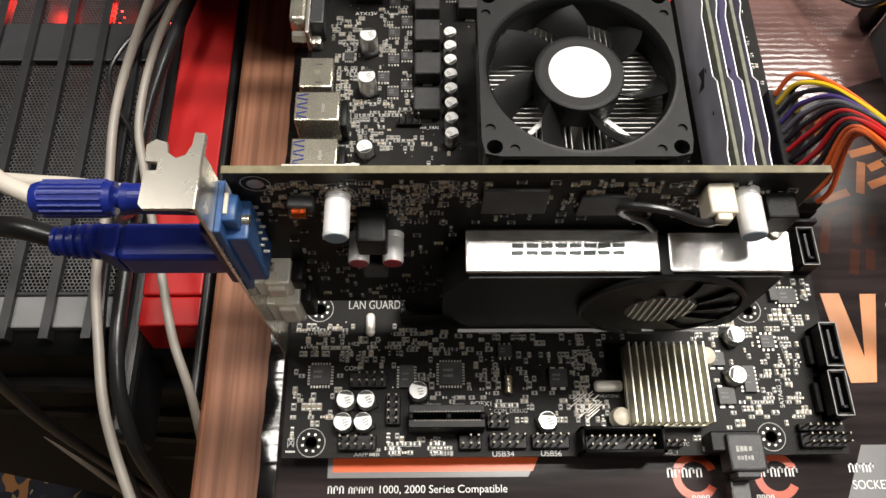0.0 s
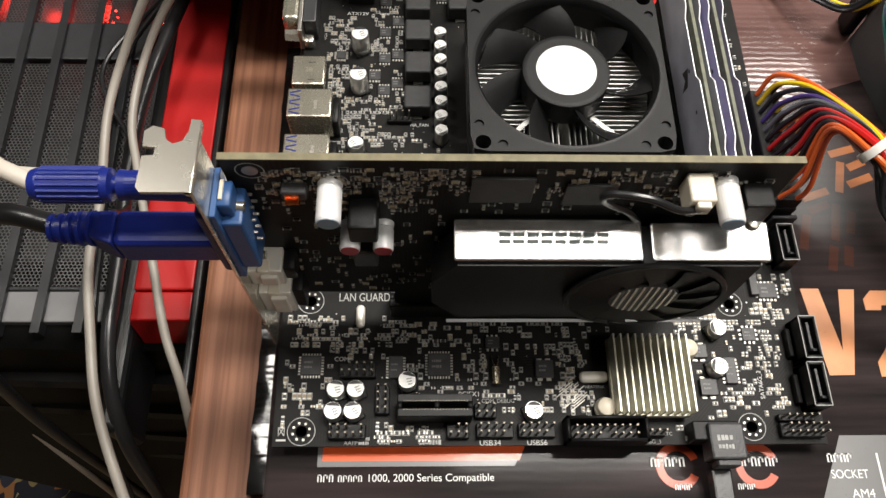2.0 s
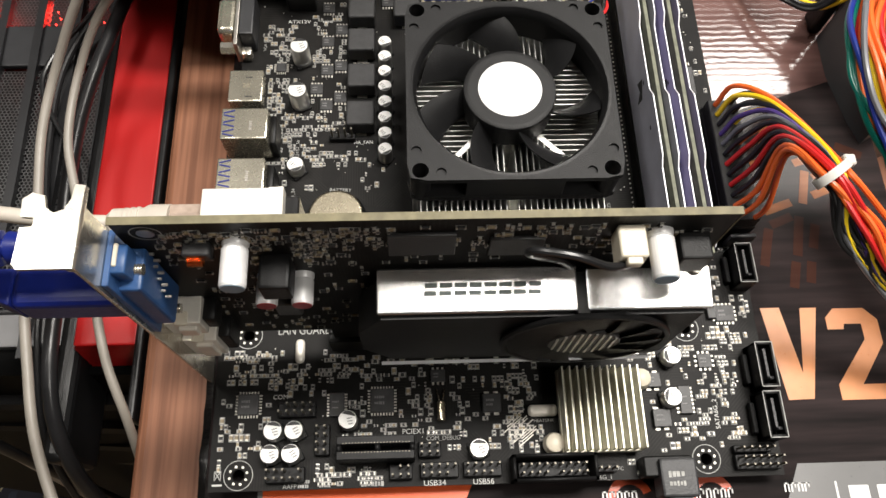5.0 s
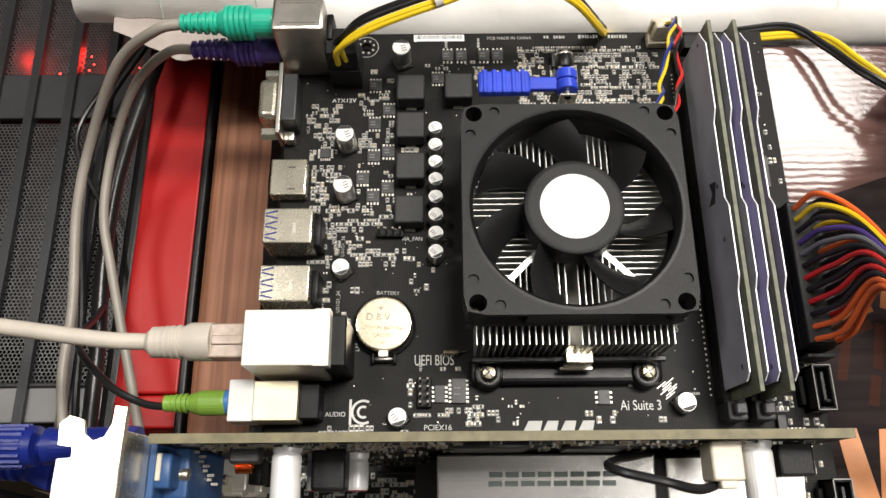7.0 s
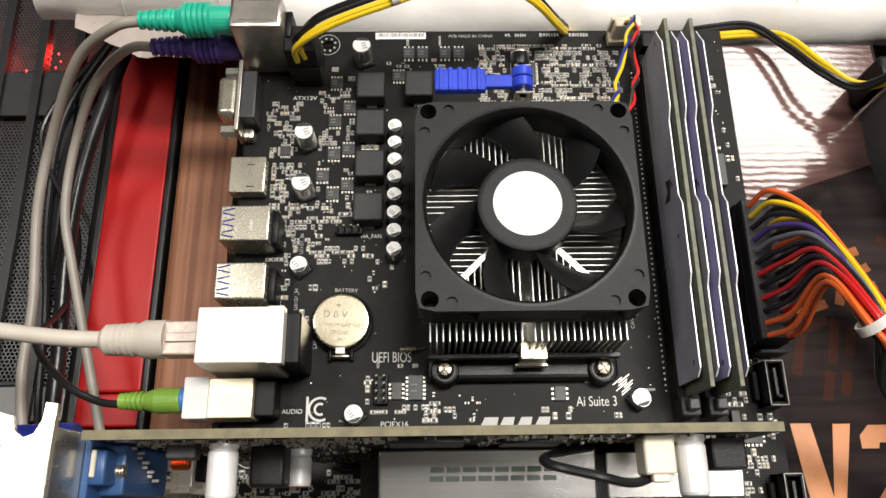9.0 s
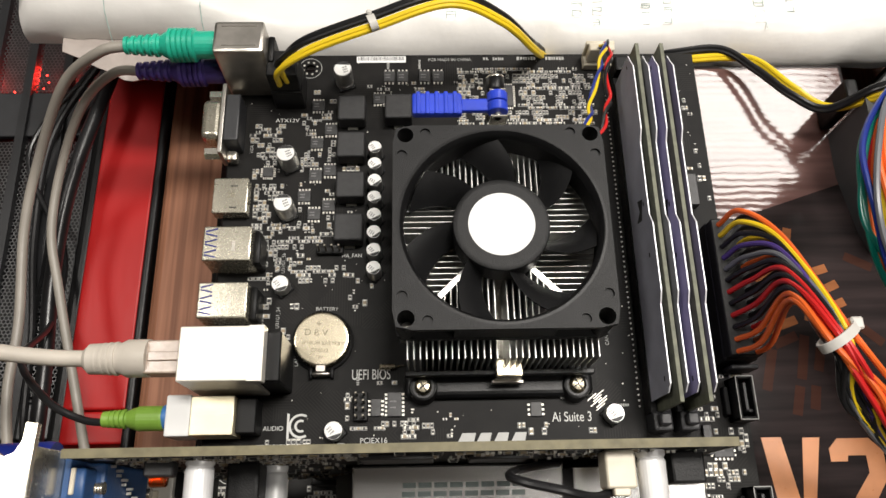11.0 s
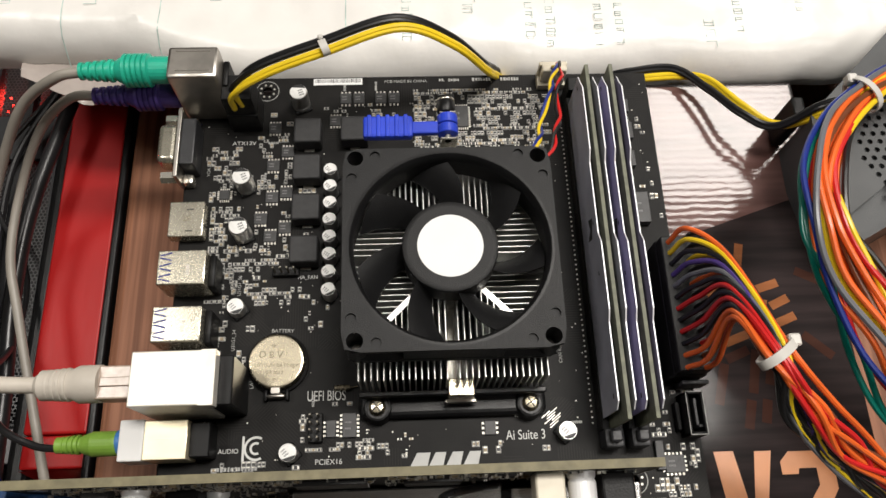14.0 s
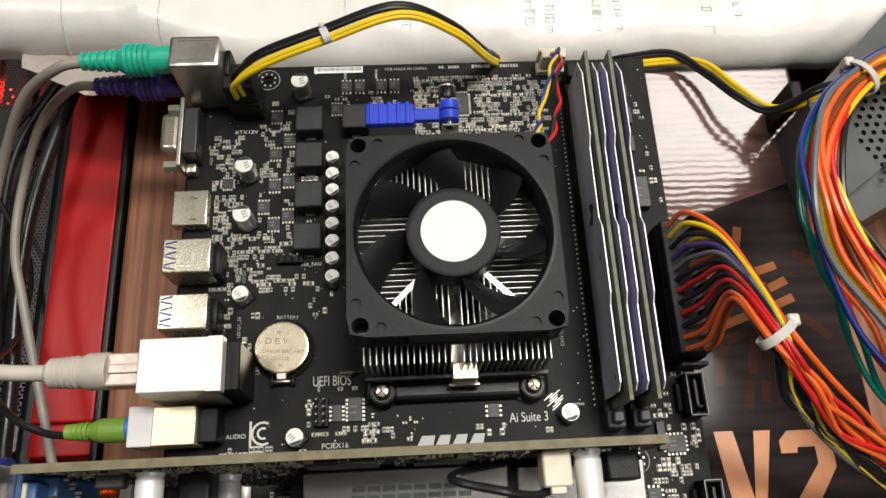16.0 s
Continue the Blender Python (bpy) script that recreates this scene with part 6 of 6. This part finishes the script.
part("silk_ring", bm, M["silk_dim"], gpu)
part("plated_hole", cyl(B(), G((0.85, 4.9, 10.1)), 0.2, 0.02, "-y", 20), M["dullsteel"], gpu)
# cooler of the card
SZ = 7.78
bm = B()
ol = [(6.1, 3.3), (13.9, 3.3), (14.2, 3.6), (14.2, SZ - 0.38), (5.95, SZ - 0.38), (5.3, 6.2), (5.3, 4.6)]
f0 = [bm.verts.new(G((x, 3.58, z))) for x, z in ol]
f1 = [bm.verts.new(G((x, 4.7, z))) for x, z in ol]
bm.faces.new(f0)
bm.faces.new(f1[::-1])
for k in range(len(ol)):
    bm.faces.new((f0[k], f0[(k + 1) % len(ol)], f1[(k + 1) % len(ol)], f1[k]))
gs = part("cooler_body", bm, M["plastic"], gpu)
part("lower_rail", gbox(B(), (5.78, 3.4, 3.29), (13.9, 3.5, 3.37), 0.02, 2), M["lavedge"], gs)
part("rail_clip", gbox(B(), (10.9, 3.36, 3.2), (11.1, 3.5, 3.45), 0.02, 1), M["plastic"], gs)
SLOPE = Matrix.Rotation(radians(8), 4, "X")
sh = part("shroud", gbox(B(), (5.85, 3.66, SZ - 0.28), (10.95, 4.84, SZ - 0.08), 0.05, 2, SLOPE), M["alu"], gpu, "brushed aluminium shroud plate")
part("shroud", gbox(B(), (11.18, 3.66, SZ - 0.28), (14.42, 4.76, SZ - 0.08), 0.05, 2, SLOPE), M["alu"], gpu, "brushed aluminium shroud plate")
part("shroud_bridge", gbox(B(), (10.9, 3.55, SZ - 0.4), (11.25, 4.7, SZ - 0.16), 0.03, 1), M["plastic"], gpu)
part("shroud_screw", lathe(B(), G((14.0, 4.68, SZ)), [(0.2, 0), (0.18, 0.12), (0.05, 0.16)], seg=18), M["steel"], gpu)
# brand lettering as plain strokes
for k in range(8):
    x, bm = 7.05 + k * 0.378, B()
    for dx, y in ((0.0, 4.16), (0.02, 4.36)):
        zz = SZ - 0.08 + (y - 4.25) * math.tan(radians(8))
        gbox(bm, (x + dx, y - 0.06, zz - 0.004), (x + dx + 0.31, y + 0.06, zz + 0.006), 0, 2, SLOPE)
    part("printed_mark", bm, M["darklogo"], sh)
# fan of the card, facing out
FC = (11.45, 3.42, 5.5)
gf = part("fan_ring", lathe(B(), G(FC), [(2.3, -0.1), (2.34, 0.0), (2.3, 0.06), (2.2, 0.06), (2.15, -0.05), (1.0, -0.06)], "-y", 48), M["plastic"], gpu)
part("fan_hub", lathe(B(), G(FC), [(1.02, -0.1), (1.02, 0.04), (0.98, 0.07), (0.2, 0.07)], "-y", 32), M["chip"], gf)
for k in range(-4, 5):
    hh = math.sqrt(0.9 - (k * 0.2) ** 2)
    part("hub_fin", gbox(B(), (FC[0] + k * 0.2 - 0.03, FC[1] - 0.1, FC[2] - hh), (FC[0] + k * 0.2 + 0.03, FC[1] - 0.06, FC[2] + hh)), M["fin"], gf)
def gblade():
    bm = B()
    g = [[bm.verts.new(((1.0 + 1.12 * i / 5) * math.cos(a), 0.04 - 0.12 * j / 5, (1.0 + 1.12 * i / 5) * math.sin(a))) for j, a in ((j, radians(30 * j / 5 + 12 * i / 5)) for j in range(6))] for i in range(6)]
    for i in range(5):
        for j in range(5):
            bm.faces.new((g[i][j], g[i][j + 1], g[i + 1][j + 1], g[i + 1][j]))
    return bm


me = mesh_of("blade", gblade(), M["plastic"])
for k in range(11):
    ob = part("blade", me, None, gf)
    ob.matrix_basis = Matrix.Translation([q * CM for q in G(FC)]) @ Matrix.Rotation(radians(k * 360 / 11), 4, "Y")
bm = sweep(B(), glide([G(p) for p in ((11.75, 4.1, 9.7), (11.2, 3.95, 9.95), (10.4, 4.1, 10.25), (9.6, 4.3, 10.1), (9.45, 4.45, 9.6), (9.8, 4.6, 9.0), (10.4, 4.72, 8.4), (10.9, 4.8, 7.6))], 10), 0.1, 10)
part("fan_lead", bm, M["blackcable"], gpu)
for dz, mt in ((0.05, "w_red"), (-0.05, "w_black")):
    part("fan_wire", sweep(B(), glide([G(p) for p in ((11.75, 4.2, 9.8 + dz), (11.6, 4.0, 9.72 + dz), (11.35, 3.95, 9.85 + dz))], 6), 0.05, 8), M[mt], gpu)

# ---- display plug on the card ----
vp = thing("display_plug", (-0.15, 4.4, 8.0), "dark blue display cable plug screwed to the card bracket", "cable plug")
Q = Vector((0.15, -4.4, -8.0))


def P(*a):
    return tuple(Vector(a) + Q)


part("plug_body", box(B(), P(-3.2, 3.9, 6.5), P(-0.2, 4.95, 7.75), 0.22, 3), M["blue"], vp)
bm = B()
neck = [[bm.verts.new(P(x, y, z)) for y, z in ((yc - w, zc - h), (yc + w, zc - h), (yc + w, zc + h), (yc - w, zc + h))] for x, yc, zc, w, h in ((-3.18, 4.43, 7.12, 0.5, 0.58), (-3.7, 4.55, 7.12, 0.42, 0.5), (-3.95, 4.62, 7.12, 0.36, 0.36))]
for a, b in zip(neck, neck[1:]):
    for i in range(4):
        bm.faces.new((a[i], a[(i + 1) % 4], b[(i + 1) % 4], b[i]))
bm.faces.new(neck[0][::-1])
bm.faces.new(neck[-1])
bmesh.ops.bevel(bm, geom=list(bm.edges), offset=0.08, segments=2, affect="EDGES", profile=0.5)
part("plug_neck", bm, M["blue"], vp)
part("plug_flange", box(B(), P(-0.5, 3.72, 6.3), P(-0.16, 5.0, 9.7), 0.15, 3), M["blue"], vp)
ts = part("thumb_screw", lathe(B(), P(-0.55, 4.82, 9.25), [(0.4, 0), (0.42, 0.15), (0.37, 1.75), (0.4, 1.95), (0.22, 2.0), (0.22, 2.12), (0.42, 2.16), (0.44, 2.3), (0.44, 3.9), (0.38, 4.1)], "-x", 28), M["blue"], vp)
for k in range(18):
    a = 2 * math.pi * k / 18
    q = P(-0.55 - 2.35, 4.82 + 0.44 * math.cos(a), 9.25 + 0.44 * math.sin(a))
    part("grip_rib", box(B(), (q[0] - 1.5, q[1] - 0.03, q[2] - 0.03), (q[0], q[1] + 0.03, q[2] + 0.03)), M["blue"], ts)
part("strain_relief", lathe(B(), P(-3.9, 4.65, 7.12), [(0.5, 0), (0.48, 0.12)] + [q for k in range(4) for q in ((0.34, 0.16 + k * 0.26), (0.34, 0.27 + k * 0.26), (0.48 - 0.03 * k, 0.29 + k * 0.26), (0.48 - 0.03 * k, 0.4 + k * 0.26))], "-x", 24), M["blue"], vp)
part("cable", sweep(B(), glide([P(-4.9, 4.72, 7.12), P(-6.5, 5.1, 7.1), P(-9, 5.5, 5.8), P(-12.5, 5.3, 0), P(-15, 4, -14), P(-16, 2, -40)], 10), 0.3, 14), M["blackcable"], vp)
solo("grey_cable", sweep(B(), glide([(-4.6, 4.83, 9.25), (-5.5, 5.25, 9.25), (-7.0, 6.1, 8.6), (-11.0, 7.2, 5.0), (-15, 7.5, -2.0), (-19, 6, -16), (-20, 3, -40)], 10), 0.24, 12), M["beige"], "thin pale grey cable hanging off the plug", "cable")

# ---- network cable ----
nc = thing("network_cable", (-0.2, 8.6, 2.2), "pale grey network cable with a moulded boot and clear plug", "cable")
N = Vector((0.2, -8.6, -2.2))


def A(*a):
    return tuple(Vector(a) + N)


part("clear_plug", box(B(), A(-1.45, 8.05, 1.75), A(-0.15, 9.15, 2.5), 0.06, 2), M["plugclear"], nc, "clear plastic plug with contacts")
part("plug_latch", box(B(), A(-1.3, 8.45, 2.48), A(-0.3, 8.75, 2.58), 0.03, 1), M["plugclear"], nc)
bt = part("boot", lathe(B(), A(-1.35, 8.62, 2.15), [(0.62, 0), (0.62, 0.7), (0.52, 0.9), (0.5, 1.9), (0.34, 2.1)], "-x", 28), M["beige"], nc)
for k in range(5):
    part("boot_rib", lathe(B(), A(-2.35 - 0.2 * k, 8.62, 2.15), [(0.5, 0), (0.555 - 0.015 * k, 0.03), (0.555 - 0.015 * k, 0.1), (0.5, 0.13)], "-x", 24), M["beige"], bt)
part("cable", sweep(B(), glide([A(-3.3, 8.63, 2.15), A(-5, 8.72, 2.2), A(-8.4, 9.2, 2.1), A(-13, 10, 0.5), (A(-19, 11, -6)), A(-24, 11, -20)], 10), 0.27, 14), M["beige"], nc)

# ---- audio plug ----
ap = thing("audio_plug", (-1.0, 6.85, 0.7), "lime green audio plug with a thin black cable", "cable")
U = Vector((1.0, -6.85, -0.7))


def R(*a):
    return tuple(Vector(a) + U)


part("jack_ring", cyl(B(), R(-0.95, 6.9, 0.7), 0.42, 0.25, "-x", 24, bev=0.05), M["ltblue"], ap)
part("grip", lathe(B(), R(-1.15, 6.87, 0.7), [(0.4, 0), (0.42, 0.1), (0.42, 0.85), (0.3, 1.2)] + [q for k in range(5) for q in ((0.26, 1.22 + k * 0.17), (0.26, 1.28 + k * 0.17), (0.33 - 0.015 * k, 1.3 + k * 0.17), (0.33 - 0.015 * k, 1.38 + k * 0.17))], "-x", 24), M["lime"], ap)
part("cable", sweep(B(), glide([R(-3.1, 6.75, 0.7), R(-4.0, 6.9, 0.7), R(-5.3, 7.6, 0.6), R(-7.5, 9.5, -1.5), R(-8.6, 12, -5.5), R(-9.5, 16, -7.3), R(-12, 21, -7.3), R(-9.6, 25.5, -7.0), R(-8, 28, -7.3)], 10), 0.13, 10), M["blackcable"], ap)


# ---- round keyboard and mouse plugs ----
def round_plug(y, z, material, label, route, r):
    th = thing("keyboard_plug", (-0.1, y, z), label, "cable plug", "round plugs")
    k0 = Vector((0.1, -y, -z))
    prof = [(0.5, 0), (0.52, 0.08), (0.52, 0.75)]
    for k in range(5):
        prof += [(0.56, 0.8 + k * 0.2), (0.64, 0.83 + k * 0.2), (0.64, 0.95 + k * 0.2), (0.56, 0.98 + k * 0.2)]
    prof += [(0.5, 1.9), (0.42, 2.05)]
    for k in range(5):
        q = 0.44 - 0.025 * k
        prof += [(q - 0.08, 2.1 + k * 0.28), (q - 0.08, 2.2 + k * 0.28), (q, 2.22 + k * 0.28), (q, 2.34 + k * 0.28)]
    part("plug_body", lathe(B(), (0, 0, 0), prof, "-x", 24), material, th)
    part("cable", sweep(B(), glide([Vector(p) + k0 for p in route], 10), r, 12), M["beigedark"], th)


round_plug(20.6, 2.35, M["green"], "mint green ribbed round plug with a grey cable", [(-3.4, 20.6, 2.35), (-4.6, 20.4, 2.2), (-6.6, 20.0, 0.6), (-8.6, 18.2, -2.2), (-9.35, 15.5, -3.4), (-9.2, 11.5, -4.0), (-9.15, 8.5, -4.0), (-8.6, 5.3, -4.2), (-7.9, 2.2, -4.6), (-6.4, -1.5, -5.5), (-5.5, -5, -9)], 0.21)
round_plug(20.4, 0.95, M["purple"], "dark purple ribbed round plug with a grey cable", [(-3.4, 20.4, 0.95), (-4.6, 20.4, 0.8), (-6.4, 20.0, -0.8), (-7.9, 18.4, -2.8), (-8.3, 15.5, -3.6), (-7.8, 13.0, -4.0), (-6.55, 8.4, -4.4), (-5.8, 5.6, -4.8), (-5.1, 3.4, -6.0), (-5.2, 1.0, -10)], 0.195)
solo("black_cable", sweep(B(), glide([(-7.0, 26, -5.2), (-7.5, 23.7, -5.0), (-8.5, 18.5, -5.0), (-8.8, 14.0, -5.3), (-8.65, 10.0, -5.6), (-8.5, 5.0, -6.0), (-8.2, 2.0, -8.5), (-8, 0, -14)], 10), 0.33, 14), M["blackcable"], "thick glossy black cable lying along the tower", "cable")
solo("black_cable", sweep(B(), glide([(-7.6, 28, -6.8), (-9.3, 25.6, -7.0), (-11.1, 22.0, -7.5), (-11.3, 17, -7.8), (-10.6, 12, -7.8), (-10.2, 7, -7.9), (-10.0, 3.0, -10), (-10, 0, -16)], 10), 0.17, 10), M["blackcable"], "thin black cable lying over the tower mesh", "cable")


# ---- wire looms ----
def zip_tie(name, at, axis, r, parent, hx=0.25):
    """A nylon band with its square head."""
    d = Vector(axis).normalized()
    bm = B()
    u = d.cross(Vector((0, 0, 1))).normalized()
    v = d.cross(u)
    n = 20
    ringv = []
    for i in range(n):
        a = 2 * math.pi * i / n
        q = Vector(at) + (r * math.cos(a)) * u + (r * 0.7 * math.sin(a)) * v
        o = (math.cos(a) * u + math.sin(a) * v) * 0.05
        ringv.append([bm.verts.new(q + s * d * 0.14 + t * o) for s, t in ((-1, 0), (1, 0), (1, 1), (-1, 1))])
    for i in range(n):
        p, q = ringv[i], ringv[(i + 1) % n]
        for k in range(4):
            bm.faces.new((p[k], p[(k + 1) % 4], q[(k + 1) % 4], q[k]))
    hp = Vector(at) - u * r * 0.95 - v * 0.1
    box(bm, hp - Vector((hx, hx, 0.2)), hp + Vector((hx, hx, 0.2)), 0.05, 1)
    return part(name, bm, M["tie"], parent)


def loom(name, label, colours, starts, way, spread, r, seed, tie=None, order=1, mess=0.1, under=()):
    """Many wires that leave their own holes and run together along one way."""
    th = thing(name, (0, 0, BOXTOP), label, "cable", kind="")
    lift = Vector((0, 0, -BOXTOP))
    q = random.Random(seed)
    for k, col in enumerate(colours):
        side, high = (1 - 2 * k / (len(colours) - 1)) * order + q.uniform(-0.25, 0.25), q.uniform(-0.6, 0.6)
        pts = [Vector(p) for p in (starts[k] if starts else [])]
        for i, w in enumerate(way):
            tight = 0.55 if tie is not None and i == tie else 1.0
            jog = mess * q.uniform(-1, 1)
            wv = Vector(w[:3])
            sp = (w[3] if len(w) > 3 else 1.0) * tight
            nx = Vector(way[min(i + 1, len(way) - 1)][:3]) - Vector(way[max(i - 1, 0)][:3])
            nx.normalize()
            u = nx.cross(Vector((0, 0, 1))).normalized()
            v = nx.cross(u)
            if under and i > tie:
                side, high = (0.7 + 0.9 * jog, 0.6 + jog) if col in under else (-0.35 + 0.15 * (k % 5) + jog, -0.4 + jog)
            pts.append(wv + spread * sp * ((side + jog) * u + (high + jog) * v))
        part("wire_" + col, sweep(B(), [p + lift for p in glide(pts, 8)], r, 8), M["w_" + col], th)
    return th


# main supply loom
cols = ["orange", "yellow", "black", "violet", "grey", "black", "red", "black", "red", "black", "orange", "orange", "black", "black", "yellow", "black", "orange", "black", "black", "black", "black", "red", "brown", "orange"]
cols = [c for pair in zip(cols[:12], cols[12:]) for c in pair]
starts = []
for k in range(24):
    row, i = k % 2, k // 2
    y = 13.25 - i * 0.42
    x = 19.0 if row else 18.5
    zt = 1.55 + (0.0 if row else 0.5)
    starts.append([(x - 0.25, y, zt - 0.3), (x + 0.05, y + 0.05, zt + 0.9), (18.72 + 0.2 * row + 0.13 * (y - 8.6), 9.5 + (y - 8.6) * 0.52, 4.95 - (y - 8.6) * 0.2 - 0.25 * row)])
main = loom("main_power_cable", "multicoloured main power wires in a bundle with a nylon tie", cols, starts, [(19.36, 8.11, 6.0), (20.42, 6.63, 5.4), (21.67, 5.58, 4.5), (23.2, 4.7, 3.5), (25.1, 3.8, 2.2), (28, 2.6, 0.6), (31, 2.0, 0.1)], 0.54, 0.093, 4, tie=0, order=-1, mess=0.25, under=("black", "violet", "grey", "yellow"))
part("plug_block", box(B(), (17.98, 8.5, 0.4 - BOXTOP), (19.12, 13.5, 1.75 - BOXTOP), 0.05, 1), M["plastic"], main)
zip_tie("cable_tie", Vector((19.36, 8.11, 6.0 - BOXTOP)), (1.0, -1.4, -0.3), 0.62, main, 0.18)

# second loom over the power supply
cols2 = ["blue", "green", "green", "grey", "orange", "orange", "red", "orange", "yellow", "orange", "brown", "orange", "orange", "orange", "yellow", "red", "orange", "red", "yellow", "black", "orange", "black"]
lo2 = loom("drive_power_cable", "thick loom of coloured supply wires curving over the power supply", cols2, None,
           [(29.5, 20.0, 3.4, 0.9), (27.2, 18.95, 3.6, 0.9), (25.3, 17.85, 4.1, 0.95), (23.75, 16.4, 4.6), (22.6, 14.5, 5.0), (22.3, 12.4, 5.0, 1.2), (22.85, 10.9, 4.6, 1.5), (23.95, 9.0, 4.0, 2.0), (25.2, 7.2, 3.2, 2.3), (26.9, 5.6, 2.0, 2.3), (29.8, 4.2, 0.9)], 0.52, 0.105, 9, order=1, mess=0.22)
zip_tie("cable_tie", Vector((25.3, 17.85, 4.15 - BOXTOP)), (1.5, 1.0, -0.3), 0.72, lo2, 0.18)

# processor supply wires: arch over the board's far edge and run on to the power supply
c12 = thing("processor_power_cable", (2.35, 19.8, 1.2), "yellow and black processor power wires arching over the board edge", "cable")
K = Vector((-2.35, -19.8, -1.2))
part("plug_block", box(B(), (-0.58, -0.52, -0.3), (0.58, 0.6, 1.1), 0.05, 1), M["plastic"], c12)
rng = random.Random(2)
for k, col in enumerate(("yellow", "yellow", "black", "black")):
    d = Vector((rng.uniform(-0.1, 0.1), (0.12 if col == "black" else -0.16) + 0.1 * (k % 2), 0.08 * k - 0.1))
    ptsk = [(2.1 + 0.3 * (k % 2), 19.4 + 0.35 * (k // 2), 1.8), (2.25 + 0.15 * k, 19.35 + 0.15 * (k // 2), 2.8), (3.6, 19.6, 3.7), (5.9, 20.2, 4.2), (8.6, 20.95, 4.5), (10.6, 20.95, 3.4), (12.0, 21.1, 1.5), (12.5, 21.75, 0.2), (13.4, 22.2, -1.0), (16.0, 22.3, -1.3), (18.2, 22.0, -0.7), (20.4, 21.9, -0.3), (21.6, 21.4 - (0.8 if col == "black" else 0), 0.1), (22.6, 19.8 - (0.75 if col == "black" else 0), 0.6), (23.7, 18.7 - (0.45 if col == "black" else 0), 0.9), (24.9, 18.3, 2.4), (26.6, 18.6, 2.6), (29, 19.6, 2.6)]
    part("wire_" + col, sweep(B(), [p + K for p in glide([Vector(p) + d for p in ptsk], 9)], 0.115, 9), M["w_" + col], c12)
zip_tie("cable_tie", Vector((5.9, 20.2, 4.22)) + K, (1, 0.4, 0.1), 0.3, c12, 0.1)

# fan lead: four twisted wires
fl = thing("fan_lead", (14.9, 21.3, 0.35), "twisted red, yellow, blue and black fan wires", "cable")
K2 = Vector((-14.9, -21.3, -0.35))
near_core = glide([(14.95, 21.2, 1.2), (14.95, 20.9, 1.95), (14.8, 20.0, 2.4), (14.55, 18.9, 2.7), (14.4, 17.7, 3.0), (14.1, 16.6, 3.4), (13.7, 15.9, 3.4)], 14)
core = glide([(14.85, 21.2, 1.2), (14.8, 20.9, 1.9), (14.55, 20.0, 2.4), (14.15, 18.9, 2.6), (13.8, 17.6, 2.9), (13.45, 16.5, 3.4), (13.1, 15.75, 3.5)], 14)
for k, col in enumerate(("red", "yellow", "blue", "black")):
    path = []
    for i, p in enumerate(core if k % 3 else near_core):
        a = i * 0.25 + 0.6 * math.sin(i * 0.21) + k * math.pi / 2
        path.append(p + 0.085 * Vector((math.cos(a), 0.25 * math.sin(a), math.sin(a))) + K2)
    part("wire_" + col, sweep(B(), path, 0.062, 8), M["w_" + col], fl)
part("plug_block", box(B(), (-0.5, -0.25, 0.05), (0.5, 0.1, 0.9), 0.04, 1), M["cream"], fl)

# data cable at the near edge
sc_ = thing("data_cable", (15.1, 0.1, 0.0), "black flat data cable with a moulded plug on the board edge", "cable")
part("port_shell", box(B(), (-1.0, -0.1, 0), (0.6, 0.55, 0.75), 0.05, 1), M["plastic"], sc_)
pl = part("plug", box(box(B(), (-0.55, -0.75, 0.05), (0.65, 0.45, 0.95), 0.08, 2), (-0.35, -0.95, 0.15), (0.45, -0.7, 0.8), 0.05, 1), M["casegrey"], sc_)
bm = B()
bars(bm, -0.3, -0.15, 4, 0.2, 0.955, 0)
bars(bm, -0.3, -0.42, 5, 0.16, 0.955, 0)
part("moulded_mark", bm, M["silk_dim"], pl)
part("ribbon", box(B(), (-0.3, -6.5, -0.55), (0.4, -0.9, 0.0), 0.08, 2, ), M["blackcable"], sc_)
